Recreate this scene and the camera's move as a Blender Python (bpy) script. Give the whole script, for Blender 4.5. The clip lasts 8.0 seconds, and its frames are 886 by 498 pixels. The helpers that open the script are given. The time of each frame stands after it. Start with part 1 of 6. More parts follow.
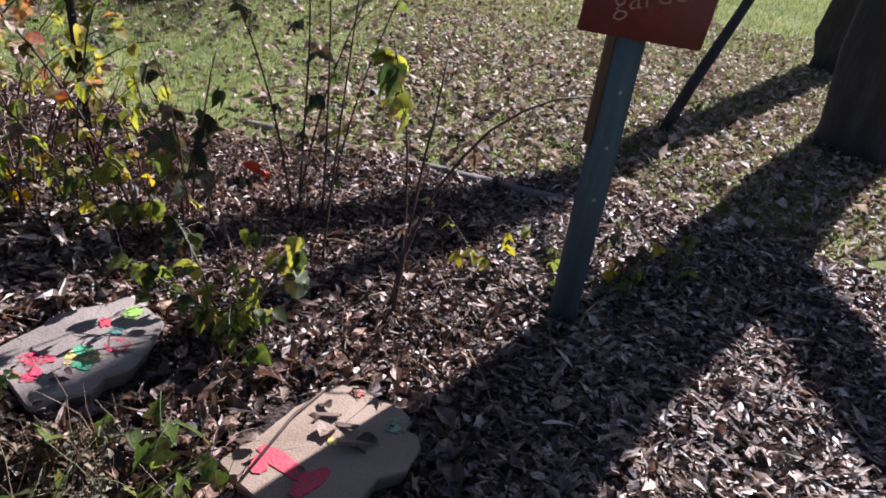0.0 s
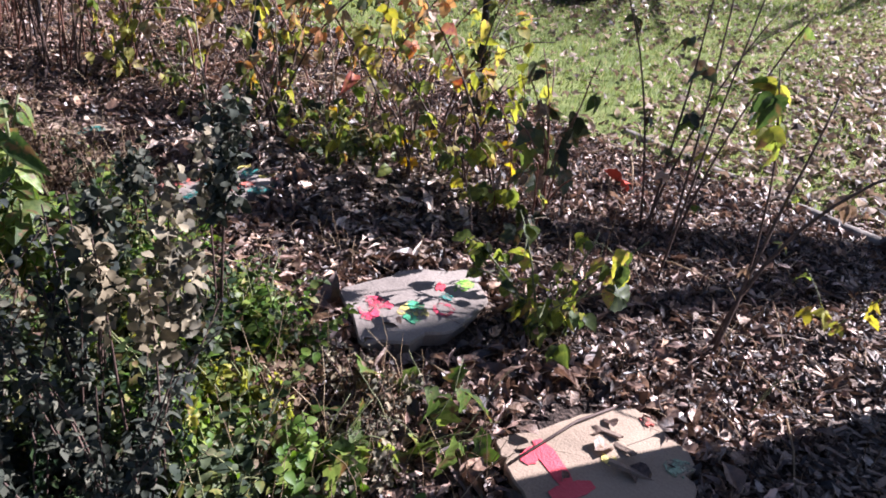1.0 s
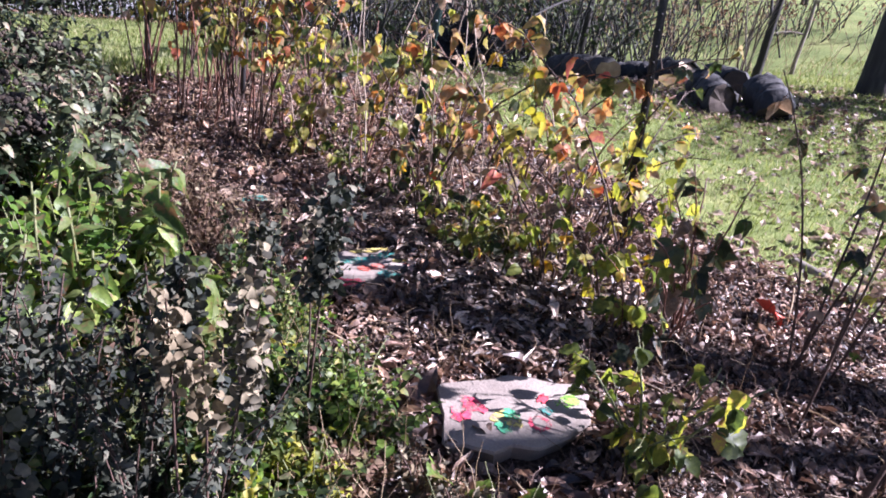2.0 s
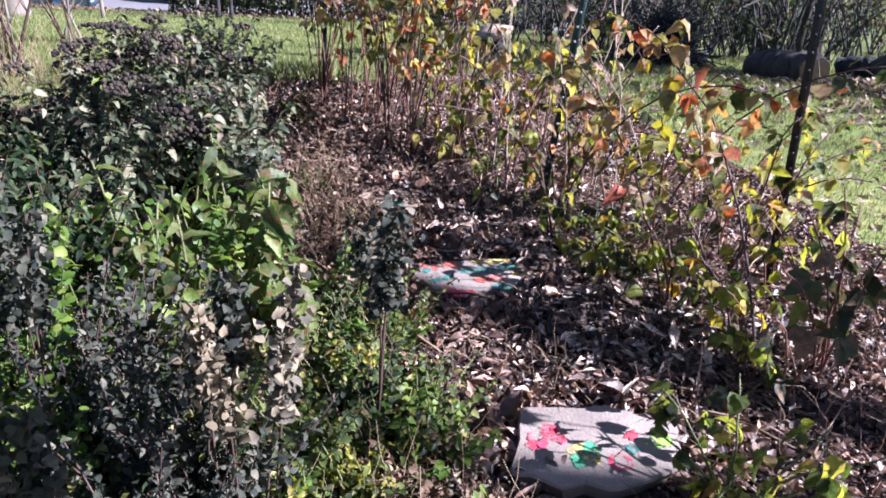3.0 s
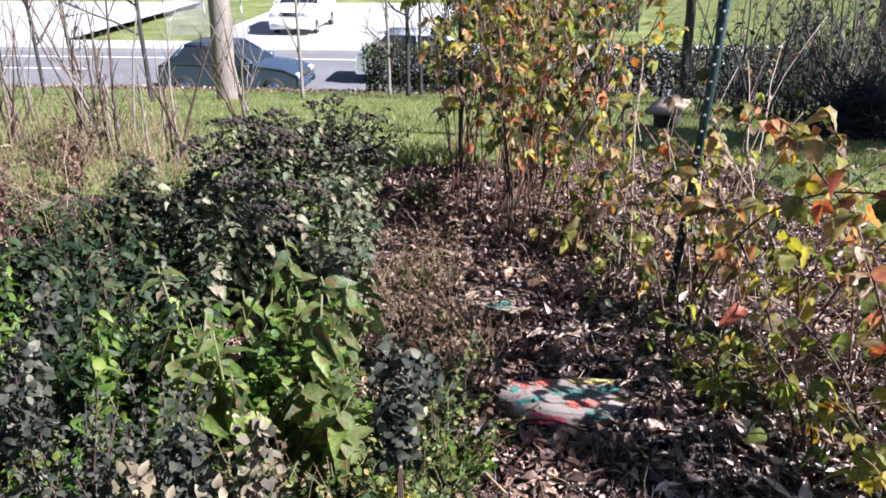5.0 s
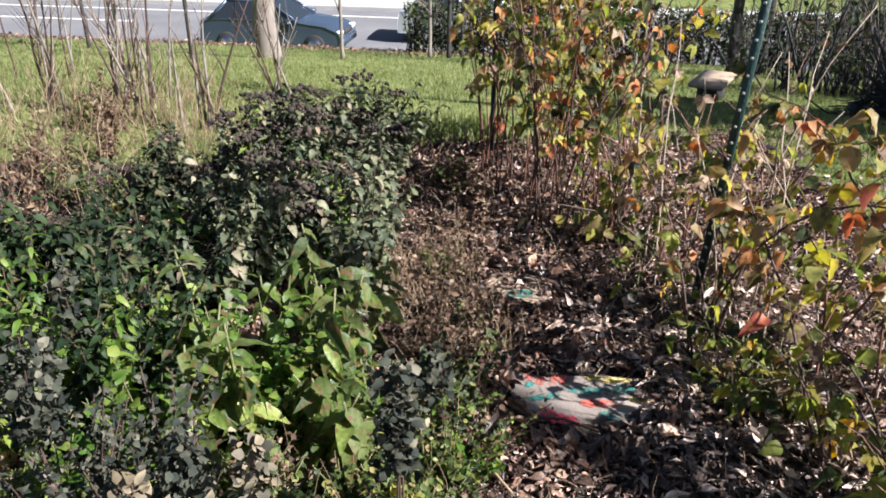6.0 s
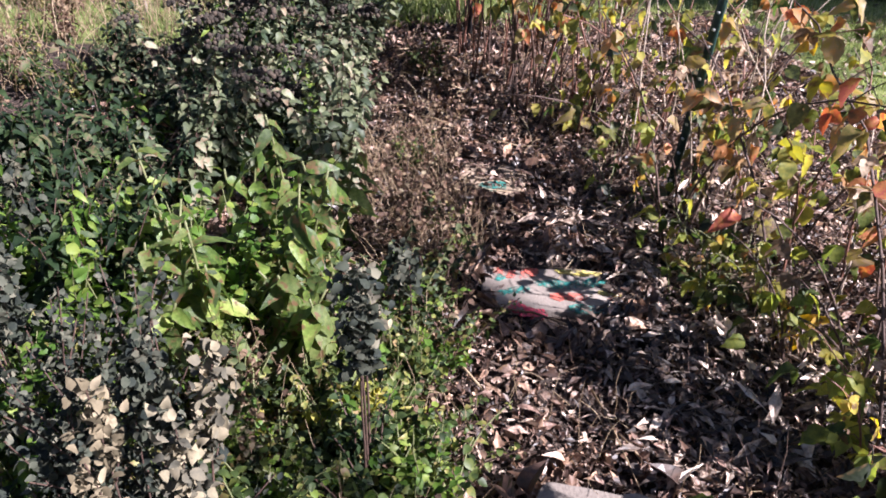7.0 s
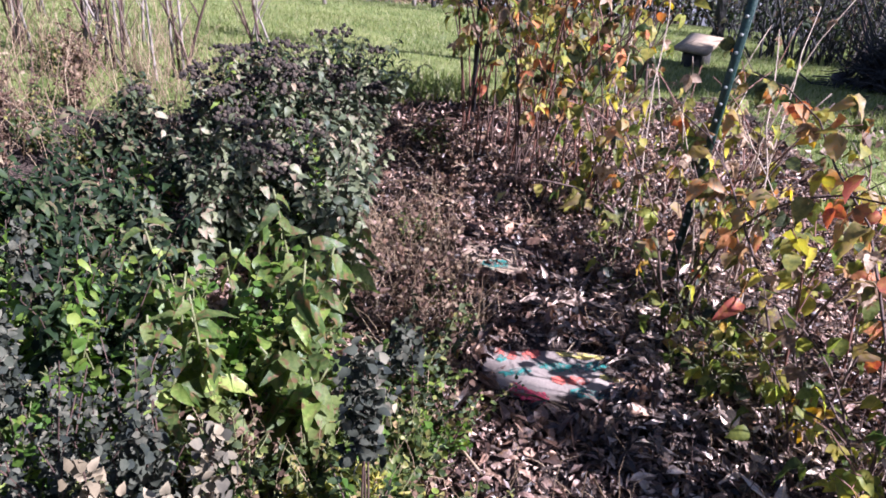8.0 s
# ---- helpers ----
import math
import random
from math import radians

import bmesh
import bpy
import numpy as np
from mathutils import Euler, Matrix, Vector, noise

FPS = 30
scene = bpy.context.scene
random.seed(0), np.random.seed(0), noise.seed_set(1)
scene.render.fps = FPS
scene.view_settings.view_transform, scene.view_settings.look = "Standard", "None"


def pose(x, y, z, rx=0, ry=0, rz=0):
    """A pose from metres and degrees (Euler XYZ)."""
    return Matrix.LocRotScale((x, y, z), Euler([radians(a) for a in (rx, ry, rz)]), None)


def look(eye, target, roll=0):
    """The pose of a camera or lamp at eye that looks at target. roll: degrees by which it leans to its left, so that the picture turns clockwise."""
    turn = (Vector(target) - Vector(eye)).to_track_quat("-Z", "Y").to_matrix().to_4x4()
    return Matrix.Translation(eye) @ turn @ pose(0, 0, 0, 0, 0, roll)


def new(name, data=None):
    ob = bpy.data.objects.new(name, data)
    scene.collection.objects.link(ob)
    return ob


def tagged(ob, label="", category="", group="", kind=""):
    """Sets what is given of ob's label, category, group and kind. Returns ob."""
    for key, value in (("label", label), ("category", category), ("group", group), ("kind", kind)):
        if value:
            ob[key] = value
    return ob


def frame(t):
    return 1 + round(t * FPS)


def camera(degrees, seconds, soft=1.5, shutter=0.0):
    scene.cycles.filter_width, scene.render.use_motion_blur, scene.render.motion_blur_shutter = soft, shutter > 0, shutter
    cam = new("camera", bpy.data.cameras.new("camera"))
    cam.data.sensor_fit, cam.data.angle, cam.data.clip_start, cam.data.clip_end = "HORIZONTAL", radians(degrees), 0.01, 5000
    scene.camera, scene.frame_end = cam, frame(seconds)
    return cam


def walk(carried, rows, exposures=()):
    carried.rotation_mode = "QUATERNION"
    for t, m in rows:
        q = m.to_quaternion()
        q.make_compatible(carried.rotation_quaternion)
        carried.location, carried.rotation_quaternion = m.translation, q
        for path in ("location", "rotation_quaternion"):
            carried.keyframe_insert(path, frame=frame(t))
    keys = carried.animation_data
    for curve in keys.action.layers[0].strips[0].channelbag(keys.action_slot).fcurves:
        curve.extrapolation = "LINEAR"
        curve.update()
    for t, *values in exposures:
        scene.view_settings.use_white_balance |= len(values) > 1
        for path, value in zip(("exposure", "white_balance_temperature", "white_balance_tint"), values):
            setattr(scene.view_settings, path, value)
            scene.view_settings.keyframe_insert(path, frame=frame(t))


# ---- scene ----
cam = camera(59.6, 8.0, soft=1.75)
PATH = [
    (0, (-0.013, 0.283, 1.24), (0.026, 2.076, 0.355), 9.8),
    (0.5, (0.022, 0.321, 1.246), (-0.358, 2.013, 0.248), 9.1),
    (1, (0.091, 0.306, 1.265), (-0.747, 1.818, 0.261), 9.1),
    (1.5, (0.174, 0.345, 1.295), (-0.894, 1.732, 0.326), 6.9),
    (2, (0.197, 0.464, 1.293), (-1.079, 1.74, 0.43), 9.4),
    (2.2, (0.217, 0.509, 1.304), (-1.131, 1.72, 0.455), 9.9),
    (3.3, (0.335, 0.825, 1.382), (-1.275, 1.539, 0.435), 2.9),
    (3.5, (0.324, 0.857, 1.381), (-1.312, 1.531, 0.449), 2.7),
    (4, (0.225, 0.963, 1.386), (-1.463, 1.571, 0.502), 2.7),
    (4.5, (0.186, 1.049, 1.394), (-1.555, 1.562, 0.553), 0.9),
    (4.7, (0.18, 1.102, 1.39), (-1.594, 1.543, 0.578), -0.1),
    (5.8, (0.115, 1.245, 1.458), (-1.68, 1.522, 0.621), -0.3),
    (6, (0.109, 1.237, 1.473), (-1.66, 1.512, 0.581), 0.4),
    (6.5, (0.073, 1.256, 1.48), (-1.599, 1.514, 0.414), 1.0),
    (7, (0.063, 1.283, 1.482), (-1.545, 1.58, 0.33), 1.3),
    (7.5, (0.041, 1.284, 1.49), (-1.58, 1.655, 0.379), 2.3),
    (8, (0.04, 1.255, 1.503), (-1.661, 1.581, 0.502), 3.3),
]
walk(cam, [(t, look(eye, target, roll)) for t, eye, target, roll in PATH],
     [(0.0, 1.28, 5750, 23), (0.5, 1.66, 5750, 20), (1.0, 1.8, 5700, 23), (1.5, 1.92, 5620, 26), (2.0, 2.04, 5550, 32), (3.5, 1.9, 5400, 26), (4.5, 1.8, 5500, 22), (6.0, 1.61, 6000, 15), (6.6, 1.74, 5950, 15), (7.0, 1.83, 5850, 23), (8.0, 1.88, 5500, 30)])

# world and light
sun_way = Vector((0.567, 0.824, 0.0)).normalized()
SUN_UP = radians(38)
world = bpy.data.worlds.new("world")
scene.world = world
world.use_nodes = True
wt = world.node_tree
sky = wt.nodes.new("ShaderNodeTexSky")
sky.sky_type = "NISHITA"
sky.sun_disc = False
sky.sun_elevation = SUN_UP
sky.sun_rotation = math.atan2(sun_way.x, sun_way.y)
bg = wt.nodes["Background"]
bg.inputs[1].default_value = 0.029
wt.links.new(sky.outputs[0], bg.inputs[0])
sun_data = bpy.data.lights.new("sun", "SUN")
sun_data.energy = 5.0
sun_data.angle = radians(0.53)
sun_data.color = (1.0, 0.95, 0.88)
sun = new("sun", sun_data)
sun.matrix_world = look((0, 0, 30), Vector((0, 0, 30)) - Vector((sun_way.x * math.cos(SUN_UP), sun_way.y * math.cos(SUN_UP), math.sin(SUN_UP))))

# ---- materials
RNG = np.random.default_rng(7)


def nodes_of(name):
    m = bpy.data.materials.new(name)
    m.use_nodes = True
    return m, m.node_tree.nodes, m.node_tree.links, m.node_tree.nodes["Principled BSDF"]


def ramp(nodes, stops):
    r = nodes.new("ShaderNodeValToRGB")
    e = r.color_ramp.elements
    while len(e) < len(stops):
        e.new(0.5)
    for i, (p, c) in enumerate(stops):
        e[i].position = p
        e[i].color = (*c, 1)
    return r


def surface(name, stops, scale=8.0, rough=0.8, bump=0.3, fine=60.0, metal=0.0, island=False, each=False, gloss=0.5, stretch=None):
    """A grained surface: a colour ramp over two scales of noise, with a random shift per island or per object, and fine relief."""
    m, n, l, b = nodes_of(name)
    tc = n.new("ShaderNodeTexCoord")
    src = tc.outputs["Object"]
    if stretch:
        mp = n.new("ShaderNodeMapping")
        mp.inputs["Scale"].default_value = stretch
        l.new(src, mp.inputs[0])
        src = mp.outputs[0]
    a = n.new("ShaderNodeTexNoise")
    a.inputs["Scale"].default_value = scale
    a.inputs["Detail"].default_value = 5
    f = n.new("ShaderNodeTexNoise")
    f.inputs["Scale"].default_value = fine
    f.inputs["Detail"].default_value = 4
    l.new(src, a.inputs[0])
    l.new(src, f.inputs[0])
    mix = n.new("ShaderNodeMath")
    mix.operation = "MULTIPLY_ADD"
    l.new(f.outputs[0], mix.inputs[0])
    mix.inputs[1].default_value = 0.45
    half = n.new("ShaderNodeMath")
    half.operation = "MULTIPLY_ADD"
    l.new(a.outputs[0], half.inputs[0])
    half.inputs[1].default_value = 0.9
    half.inputs[2].default_value = -0.2
    l.new(half.outputs[0], mix.inputs[2])
    val = mix.outputs[0]
    if island or each:
        if island:
            g = n.new("ShaderNodeNewGeometry")
            rnd = g.outputs["Random Per Island"]
        else:
            g = n.new("ShaderNodeObjectInfo")
            rnd = g.outputs["Random"]
        add = n.new("ShaderNodeMath")
        add.operation = "MULTIPLY_ADD"
        l.new(rnd, add.inputs[0])
        add.inputs[1].default_value = 0.9
        sc = n.new("ShaderNodeMath")
        sc.operation = "MULTIPLY_ADD"
        l.new(val, sc.inputs[0])
        sc.inputs[1].default_value = 0.35
        sc.inputs[2].default_value = -0.12
        l.new(sc.outputs[0], add.inputs[2])
        val = add.outputs[0]
    r = ramp(n, stops)
    l.new(val, r.inputs[0])
    l.new(r.outputs[0], b.inputs["Base Color"])
    b.inputs["Roughness"].default_value = rough
    b.inputs["Metallic"].default_value = metal
    b.inputs["Specular IOR Level"].default_value = gloss
    if bump:
        bp = n.new("ShaderNodeBump")
        bp.inputs["Strength"].default_value = bump
        bp.inputs["Distance"].default_value = 0.01
        l.new(f.outputs[0], bp.inputs["Height"])
        l.new(bp.outputs[0], b.inputs["Normal"])
    return m


def leaf_material(name, stops, island=False, through_light=0.45, rough=0.5, gloss=0.35):
    """A leaf: colour by leaf, mottled, partly translucent."""
    m, n, l, b = nodes_of(name)
    if island:
        rnd = n.new("ShaderNodeNewGeometry").outputs["Random Per Island"]
    else:
        rnd = n.new("ShaderNodeObjectInfo").outputs["Random"]
    tc = n.new("ShaderNodeTexCoord")
    a = n.new("ShaderNodeTexNoise")
    a.inputs["Scale"].default_value = 45 if island else 6
    a.inputs["Detail"].default_value = 6
    a.inputs["Roughness"].default_value = 0.65
    l.new(tc.outputs["Object"], a.inputs[0])
    s = n.new("ShaderNodeMath")
    s.operation = "MULTIPLY_ADD"
    l.new(a.outputs[0], s.inputs[0])
    s.inputs[1].default_value = 1.1 if island else 1.7
    s.inputs[2].default_value = -0.55 if island else -0.85
    add = n.new("ShaderNodeMath")
    l.new(rnd, add.inputs[0])
    l.new(s.outputs[0], add.inputs[1])
    r = ramp(n, stops)
    l.new(add.outputs[0], r.inputs[0])
    colour = r.outputs[0]
    if not island:
        # brown blotches where the leaf withers
        w = n.new("ShaderNodeTexNoise")
        w.inputs["Scale"].default_value = 3.2
        w.inputs["Detail"].default_value = 4
        off = n.new("ShaderNodeVectorMath")
        off.operation = "ADD"
        l.new(tc.outputs["Object"], off.inputs[0])
        far = n.new("ShaderNodeMath")
        far.operation = "MULTIPLY"
        far.inputs[1].default_value = 50
        l.new(rnd, far.inputs[0])
        l.new(far.outputs[0], off.inputs[1])
        l.new(off.outputs[0], w.inputs[0])
        edge = ramp(n, [(0.54, (0, 0, 0)), (0.66, (1, 1, 1))])
        l.new(w.outputs[0], edge.inputs[0])
        blot = n.new("ShaderNodeMix")
        blot.data_type = "RGBA"
        blot.inputs[7].default_value = (0.17, 0.1, 0.05, 1)
        l.new(edge.outputs[0], blot.inputs[0])
        l.new(colour, blot.inputs[6])
        colour = blot.outputs[2]
    l.new(colour, b.inputs["Base Color"])
    b.inputs["Roughness"].default_value = rough
    b.inputs["Specular IOR Level"].default_value = gloss
    tr = n.new("ShaderNodeBsdfTranslucent")
    hs = n.new("ShaderNodeHueSaturation")
    hs.inputs["Saturation"].default_value = 1.15
    hs.inputs["Value"].default_value = 1.5
    l.new(colour, hs.inputs["Color"])
    l.new(hs.outputs[0], tr.inputs[0])
    mx = n.new("ShaderNodeMixShader")
    mx.inputs[0].default_value = through_light
    l.new(b.outputs[0], mx.inputs[1])
    l.new(tr.outputs[0], mx.inputs[2])
    l.new(mx.outputs[0], n["Material Output"].inputs[0])
    bp = n.new("ShaderNodeBump")
    bp.inputs["Strength"].default_value = 0.25
    bp.inputs["Distance"].default_value = 0.003 if island else 0.02
    l.new(a.outputs[0], bp.inputs["Height"])
    l.new(bp.outputs[0], b.inputs["Normal"])
    return m


def plain(name, colour, rough=0.5, metal=0.0, gloss=0.5):
    m, n, l, b = nodes_of(name)
    b.inputs["Base Color"].default_value = (*colour, 1)
    b.inputs["Roughness"].default_value = rough
    b.inputs["Metallic"].default_value = metal
    b.inputs["Specular IOR Level"].default_value = gloss
    return m


GREEN = leaf_material("leaf_green", [(0, (0.04, 0.065, 0.02)), (0.5, (0.085, 0.125, 0.035)), (1, (0.18, 0.22, 0.065))], through_light=0.5)
LIME = leaf_material("leaf_lime", [(0, (0.13, 0.17, 0.045)), (0.5, (0.25, 0.28, 0.06)), (1, (0.38, 0.36, 0.08))], through_light=0.5)
YELLOW = leaf_material("leaf_yellow", [(0, (0.26, 0.25, 0.05)), (0.6, (0.42, 0.35, 0.06)), (1, (0.48, 0.3, 0.06))])
ORANGE = leaf_material("leaf_orange", [(0, (0.4, 0.25, 0.12)), (0.5, (0.46, 0.22, 0.085)), (0.88, (0.44, 0.18, 0.08)), (1, (0.38, 0.12, 0.07))], through_light=0.45)
RUSSET = leaf_material("leaf_brown", [(0, (0.11, 0.075, 0.05)), (0.5, (0.27, 0.185, 0.12)), (1, (0.48, 0.36, 0.25))], through_light=0.3)
DARKLEAF = leaf_material("leaf_dark", [(0, (0.016, 0.022, 0.012)), (0.5, (0.034, 0.045, 0.021)), (1, (0.07, 0.085, 0.035))], through_light=0.25)
PALELEAF = leaf_material("leaf_pale_green", [(0, (0.045, 0.08, 0.018)), (0.4, (0.115, 0.175, 0.034)), (0.8, (0.2, 0.27, 0.058)), (1, (0.31, 0.36, 0.1))], through_light=0.42, rough=0.38, gloss=0.5)
MINT = leaf_material("leaf_mint", [(0, (0.02, 0.034, 0.012)), (0.45, (0.058, 0.086, 0.022)), (0.75, (0.13, 0.16, 0.04)), (0.9, (0.25, 0.23, 0.07)), (1, (0.26, 0.18, 0.09))], island=True, through_light=0.35)
BRIGHT = leaf_material("leaf_bright", [(0, (0.05, 0.11, 0.015)), (0.5, (0.11, 0.19, 0.03)), (1, (0.24, 0.3, 0.06))], island=True, through_light=0.45)
GREYLEAF = leaf_material("leaf_grey", [(0, (0.06, 0.057, 0.044)), (0.35, (0.12, 0.108, 0.08)), (0.7, (0.19, 0.162, 0.108)), (1, (0.31, 0.262, 0.175))], island=True, through_light=0.1, rough=0.85, gloss=0.15)
CREAMLEAF = leaf_material("leaf_cream", [(0, (0.07, 0.058, 0.036)), (0.4, (0.13, 0.105, 0.066)), (0.75, (0.2, 0.163, 0.105)), (1, (0.29, 0.24, 0.16))], island=True, through_light=0.1, rough=0.85, gloss=0.15)
DUSKLEAF = leaf_material("leaf_dusk", [(0, (0.012, 0.017, 0.014)), (0.4, (0.032, 0.038, 0.024)), (0.8, (0.068, 0.07, 0.05)), (1, (0.14, 0.13, 0.09))], island=True, through_light=0.08, rough=0.8)
STONECROP = leaf_material("leaf_stonecrop", [(0, (0.008, 0.016, 0.008)), (0.45, (0.017, 0.034, 0.013)), (0.85, (0.042, 0.066, 0.024)), (0.95, (0.09, 0.1, 0.045)), (1, (0.11, 0.085, 0.05))], island=True, through_light=0.25, rough=0.6, gloss=0.2)
SEDUMLEAF = leaf_material("leaf_shrub", [(0, (0.014, 0.024, 0.012)), (0.45, (0.034, 0.05, 0.022)), (0.8, (0.072, 0.09, 0.036)), (0.92, (0.15, 0.15, 0.07)), (1, (0.17, 0.125, 0.08))], island=True, through_light=0.25, rough=0.7)
GREYGREEN = leaf_material("leaf_greygreen", [(0, (0.035, 0.05, 0.028)), (0.45, (0.1, 0.12, 0.065)), (0.8, (0.17, 0.185, 0.095)), (0.93, (0.26, 0.25, 0.17)), (1, (0.27, 0.2, 0.13))], island=True, through_light=0.3, rough=0.55)
LITTER = leaf_material("leaf_litter", [(0, (0.018, 0.011, 0.008)), (0.4, (0.072, 0.041, 0.029)), (0.78, (0.2, 0.118, 0.08)), (1, (0.52, 0.35, 0.24))], island=True, through_light=0.15, rough=0.42, gloss=0.6)
LITTER_ONE = leaf_material("leaf_litter_single", [(0, (0.04, 0.028, 0.024)), (0.3, (0.1, 0.064, 0.05)), (0.65, (0.22, 0.15, 0.115)), (1, (0.46, 0.35, 0.27))], through_light=0.15, rough=0.45)
CHIP = surface("wood_chip", [(0, (0.018, 0.012, 0.009)), (0.4, (0.09, 0.064, 0.049)), (0.75, (0.32, 0.235, 0.178)), (1, (0.7, 0.56, 0.45))], scale=30, fine=140, rough=0.6, gloss=0.25, island=True, bump=0.5)
DRYLEAF = leaf_material("lawn_leaf", [(0, (0.05, 0.036, 0.026)), (0.35, (0.17, 0.118, 0.084)), (0.7, (0.34, 0.25, 0.185)), (1, (0.58, 0.47, 0.37))], island=True, through_light=0.2, rough=0.6)
BROWNWEED = leaf_material("weed_brown", [(0, (0.05, 0.03, 0.02)), (0.4, (0.15, 0.09, 0.06)), (0.75, (0.25, 0.175, 0.11)), (1, (0.3, 0.25, 0.16))], island=True, through_light=0.3, rough=0.8)
AUTUMNLEAF = leaf_material("leaf_autumn", [(0, (0.025, 0.034, 0.014)), (0.12, (0.075, 0.092, 0.028)), (0.32, (0.18, 0.195, 0.052)), (0.52, (0.31, 0.29, 0.07)), (0.72, (0.42, 0.355, 0.09)), (0.84, (0.22, 0.17, 0.09)), (0.95, (0.12, 0.085, 0.055)), (1, (0.38, 0.2, 0.085))], island=True, through_light=0.55, rough=0.5)
FIERYLEAF = leaf_material("leaf_fiery", [(0, (0.04, 0.05, 0.02)), (0.25, (0.15, 0.15, 0.045)), (0.42, (0.3, 0.23, 0.08)), (0.6, (0.27, 0.2, 0.12)), (0.8, (0.46, 0.23, 0.085)), (0.94, (0.44, 0.16, 0.075)), (1, (0.36, 0.1, 0.07))], island=True, through_light=0.45, rough=0.5)
SPRAYLEAF = leaf_material("leaf_spray", [(0, (0.03, 0.045, 0.015)), (0.35, (0.09, 0.12, 0.03)), (0.65, (0.22, 0.25, 0.055)), (0.9, (0.4, 0.37, 0.08)), (1, (0.3, 0.2, 0.1))], island=True, through_light=0.55)
YELLOWHERB = leaf_material("leaf_yellow_herb", [(0, (0.05, 0.065, 0.018)), (0.35, (0.15, 0.17, 0.035)), (0.7, (0.31, 0.31, 0.06)), (0.9, (0.45, 0.4, 0.1)), (1, (0.28, 0.2, 0.11))], island=True, through_light=0.5)
FLAKE = leaf_material("bark_flake", [(0, (0.014, 0.009, 0.008)), (0.4, (0.052, 0.031, 0.024)), (0.7, (0.145, 0.088, 0.066)), (0.9, (0.34, 0.22, 0.172)), (1, (0.6, 0.435, 0.35))], island=True, through_light=0.12, rough=0.5, gloss=0.5)
PALEFLAKE = leaf_material("bark_flake_pale", [(0, (0.016, 0.011, 0.009)), (0.42, (0.07, 0.05, 0.039)), (0.66, (0.24, 0.175, 0.135)), (0.86, (0.56, 0.44, 0.345)), (1, (0.78, 0.66, 0.55))], island=True, through_light=0.12, rough=0.5, gloss=0.5)
GRASS = leaf_material("grass_blade", [(0, (0.075, 0.105, 0.028)), (0.5, (0.16, 0.2, 0.055)), (0.82, (0.27, 0.28, 0.115)), (1, (0.4, 0.36, 0.21))], island=True, through_light=0.4)
STRAW = leaf_material("dry_grass", [(0, (0.12, 0.08, 0.05)), (0.5, (0.28, 0.2, 0.12)), (1, (0.46, 0.36, 0.24))], island=True, through_light=0.3)
SEED = surface("seed_head", [(0, (0.01, 0.008, 0.006)), (0.5, (0.028, 0.021, 0.015)), (1, (0.07, 0.05, 0.035))], scale=60, fine=300, rough=0.95, island=True)
STEM = surface("stem_brown", [(0, (0.025, 0.015, 0.012)), (0.5, (0.07, 0.04, 0.03)), (1, (0.16, 0.1, 0.07))], scale=30, fine=200, rough=0.7)
REDSTEM = surface("stem_red", [(0, (0.06, 0.025, 0.02)), (0.5, (0.14, 0.06, 0.04)), (1, (0.24, 0.13, 0.08))], scale=20, fine=160, rough=0.6)
GREENSTEM = surface("stem_green", [(0, (0.05, 0.06, 0.02)), (0.5, (0.12, 0.13, 0.05)), (1, (0.22, 0.2, 0.1))], scale=20, fine=160, rough=0.6)
DEADWOOD = surface("stem_pale", [(0, (0.16, 0.12, 0.09)), (0.5, (0.32, 0.25, 0.19)), (1, (0.5, 0.42, 0.33))], scale=20, fine=160, rough=0.7)
BARK = surface("bark", [(0, (0.01, 0.009, 0.009)), (0.5, (0.034, 0.031, 0.029)), (1, (0.09, 0.083, 0.076))], scale=9, fine=35, rough=0.9, bump=1.0, stretch=(1, 1, 0.25))
LOGBARK = surface("bark_log", [(0, (0.008, 0.008, 0.008)), (0.5, (0.022, 0.021, 0.022)), (1, (0.06, 0.057, 0.055))], scale=9, fine=35, rough=0.75, bump=1.0)
# darker copy of the sawn wood: the shade on log ends is in its colour
SHADEDSAWN = surface("sawn_wood_shaded", [(0, (0.03, 0.022, 0.016)), (0.5, (0.075, 0.055, 0.042)), (1, (0.14, 0.105, 0.08))], scale=14, fine=90, rough=0.85)
PALEBARK = surface("bark_pale", [(0, (0.08, 0.065, 0.055)), (0.5, (0.2, 0.172, 0.145)), (1, (0.36, 0.32, 0.27))], scale=6, fine=30, rough=0.9, bump=0.8, stretch=(1, 1, 0.3))
SAWN = surface("sawn_wood", [(0, (0.2, 0.14, 0.09)), (0.5, (0.38, 0.29, 0.2)), (1, (0.55, 0.45, 0.33))], scale=14, fine=90, rough=0.8)
STONE = surface("sandstone", [(0, (0.09, 0.065, 0.045)), (0.45, (0.27, 0.2, 0.14)), (1, (0.42, 0.33, 0.24))], scale=7, fine=160, rough=0.9, bump=0.3)
GREYSTONE = surface("grey_stone", [(0, (0.08, 0.064, 0.052)), (0.5, (0.24, 0.2, 0.17)), (1, (0.4, 0.345, 0.29))], scale=7, fine=150, rough=0.9, bump=0.3)


def paint(name, c):
    d = tuple(v * 0.6 for v in c)
    p = tuple(min(1, v * 1.1 + 0.03) for v in c)
    return surface(name, [(0, d), (0.45, c), (1, p)], scale=25, fine=170, rough=0.6, bump=0.35)


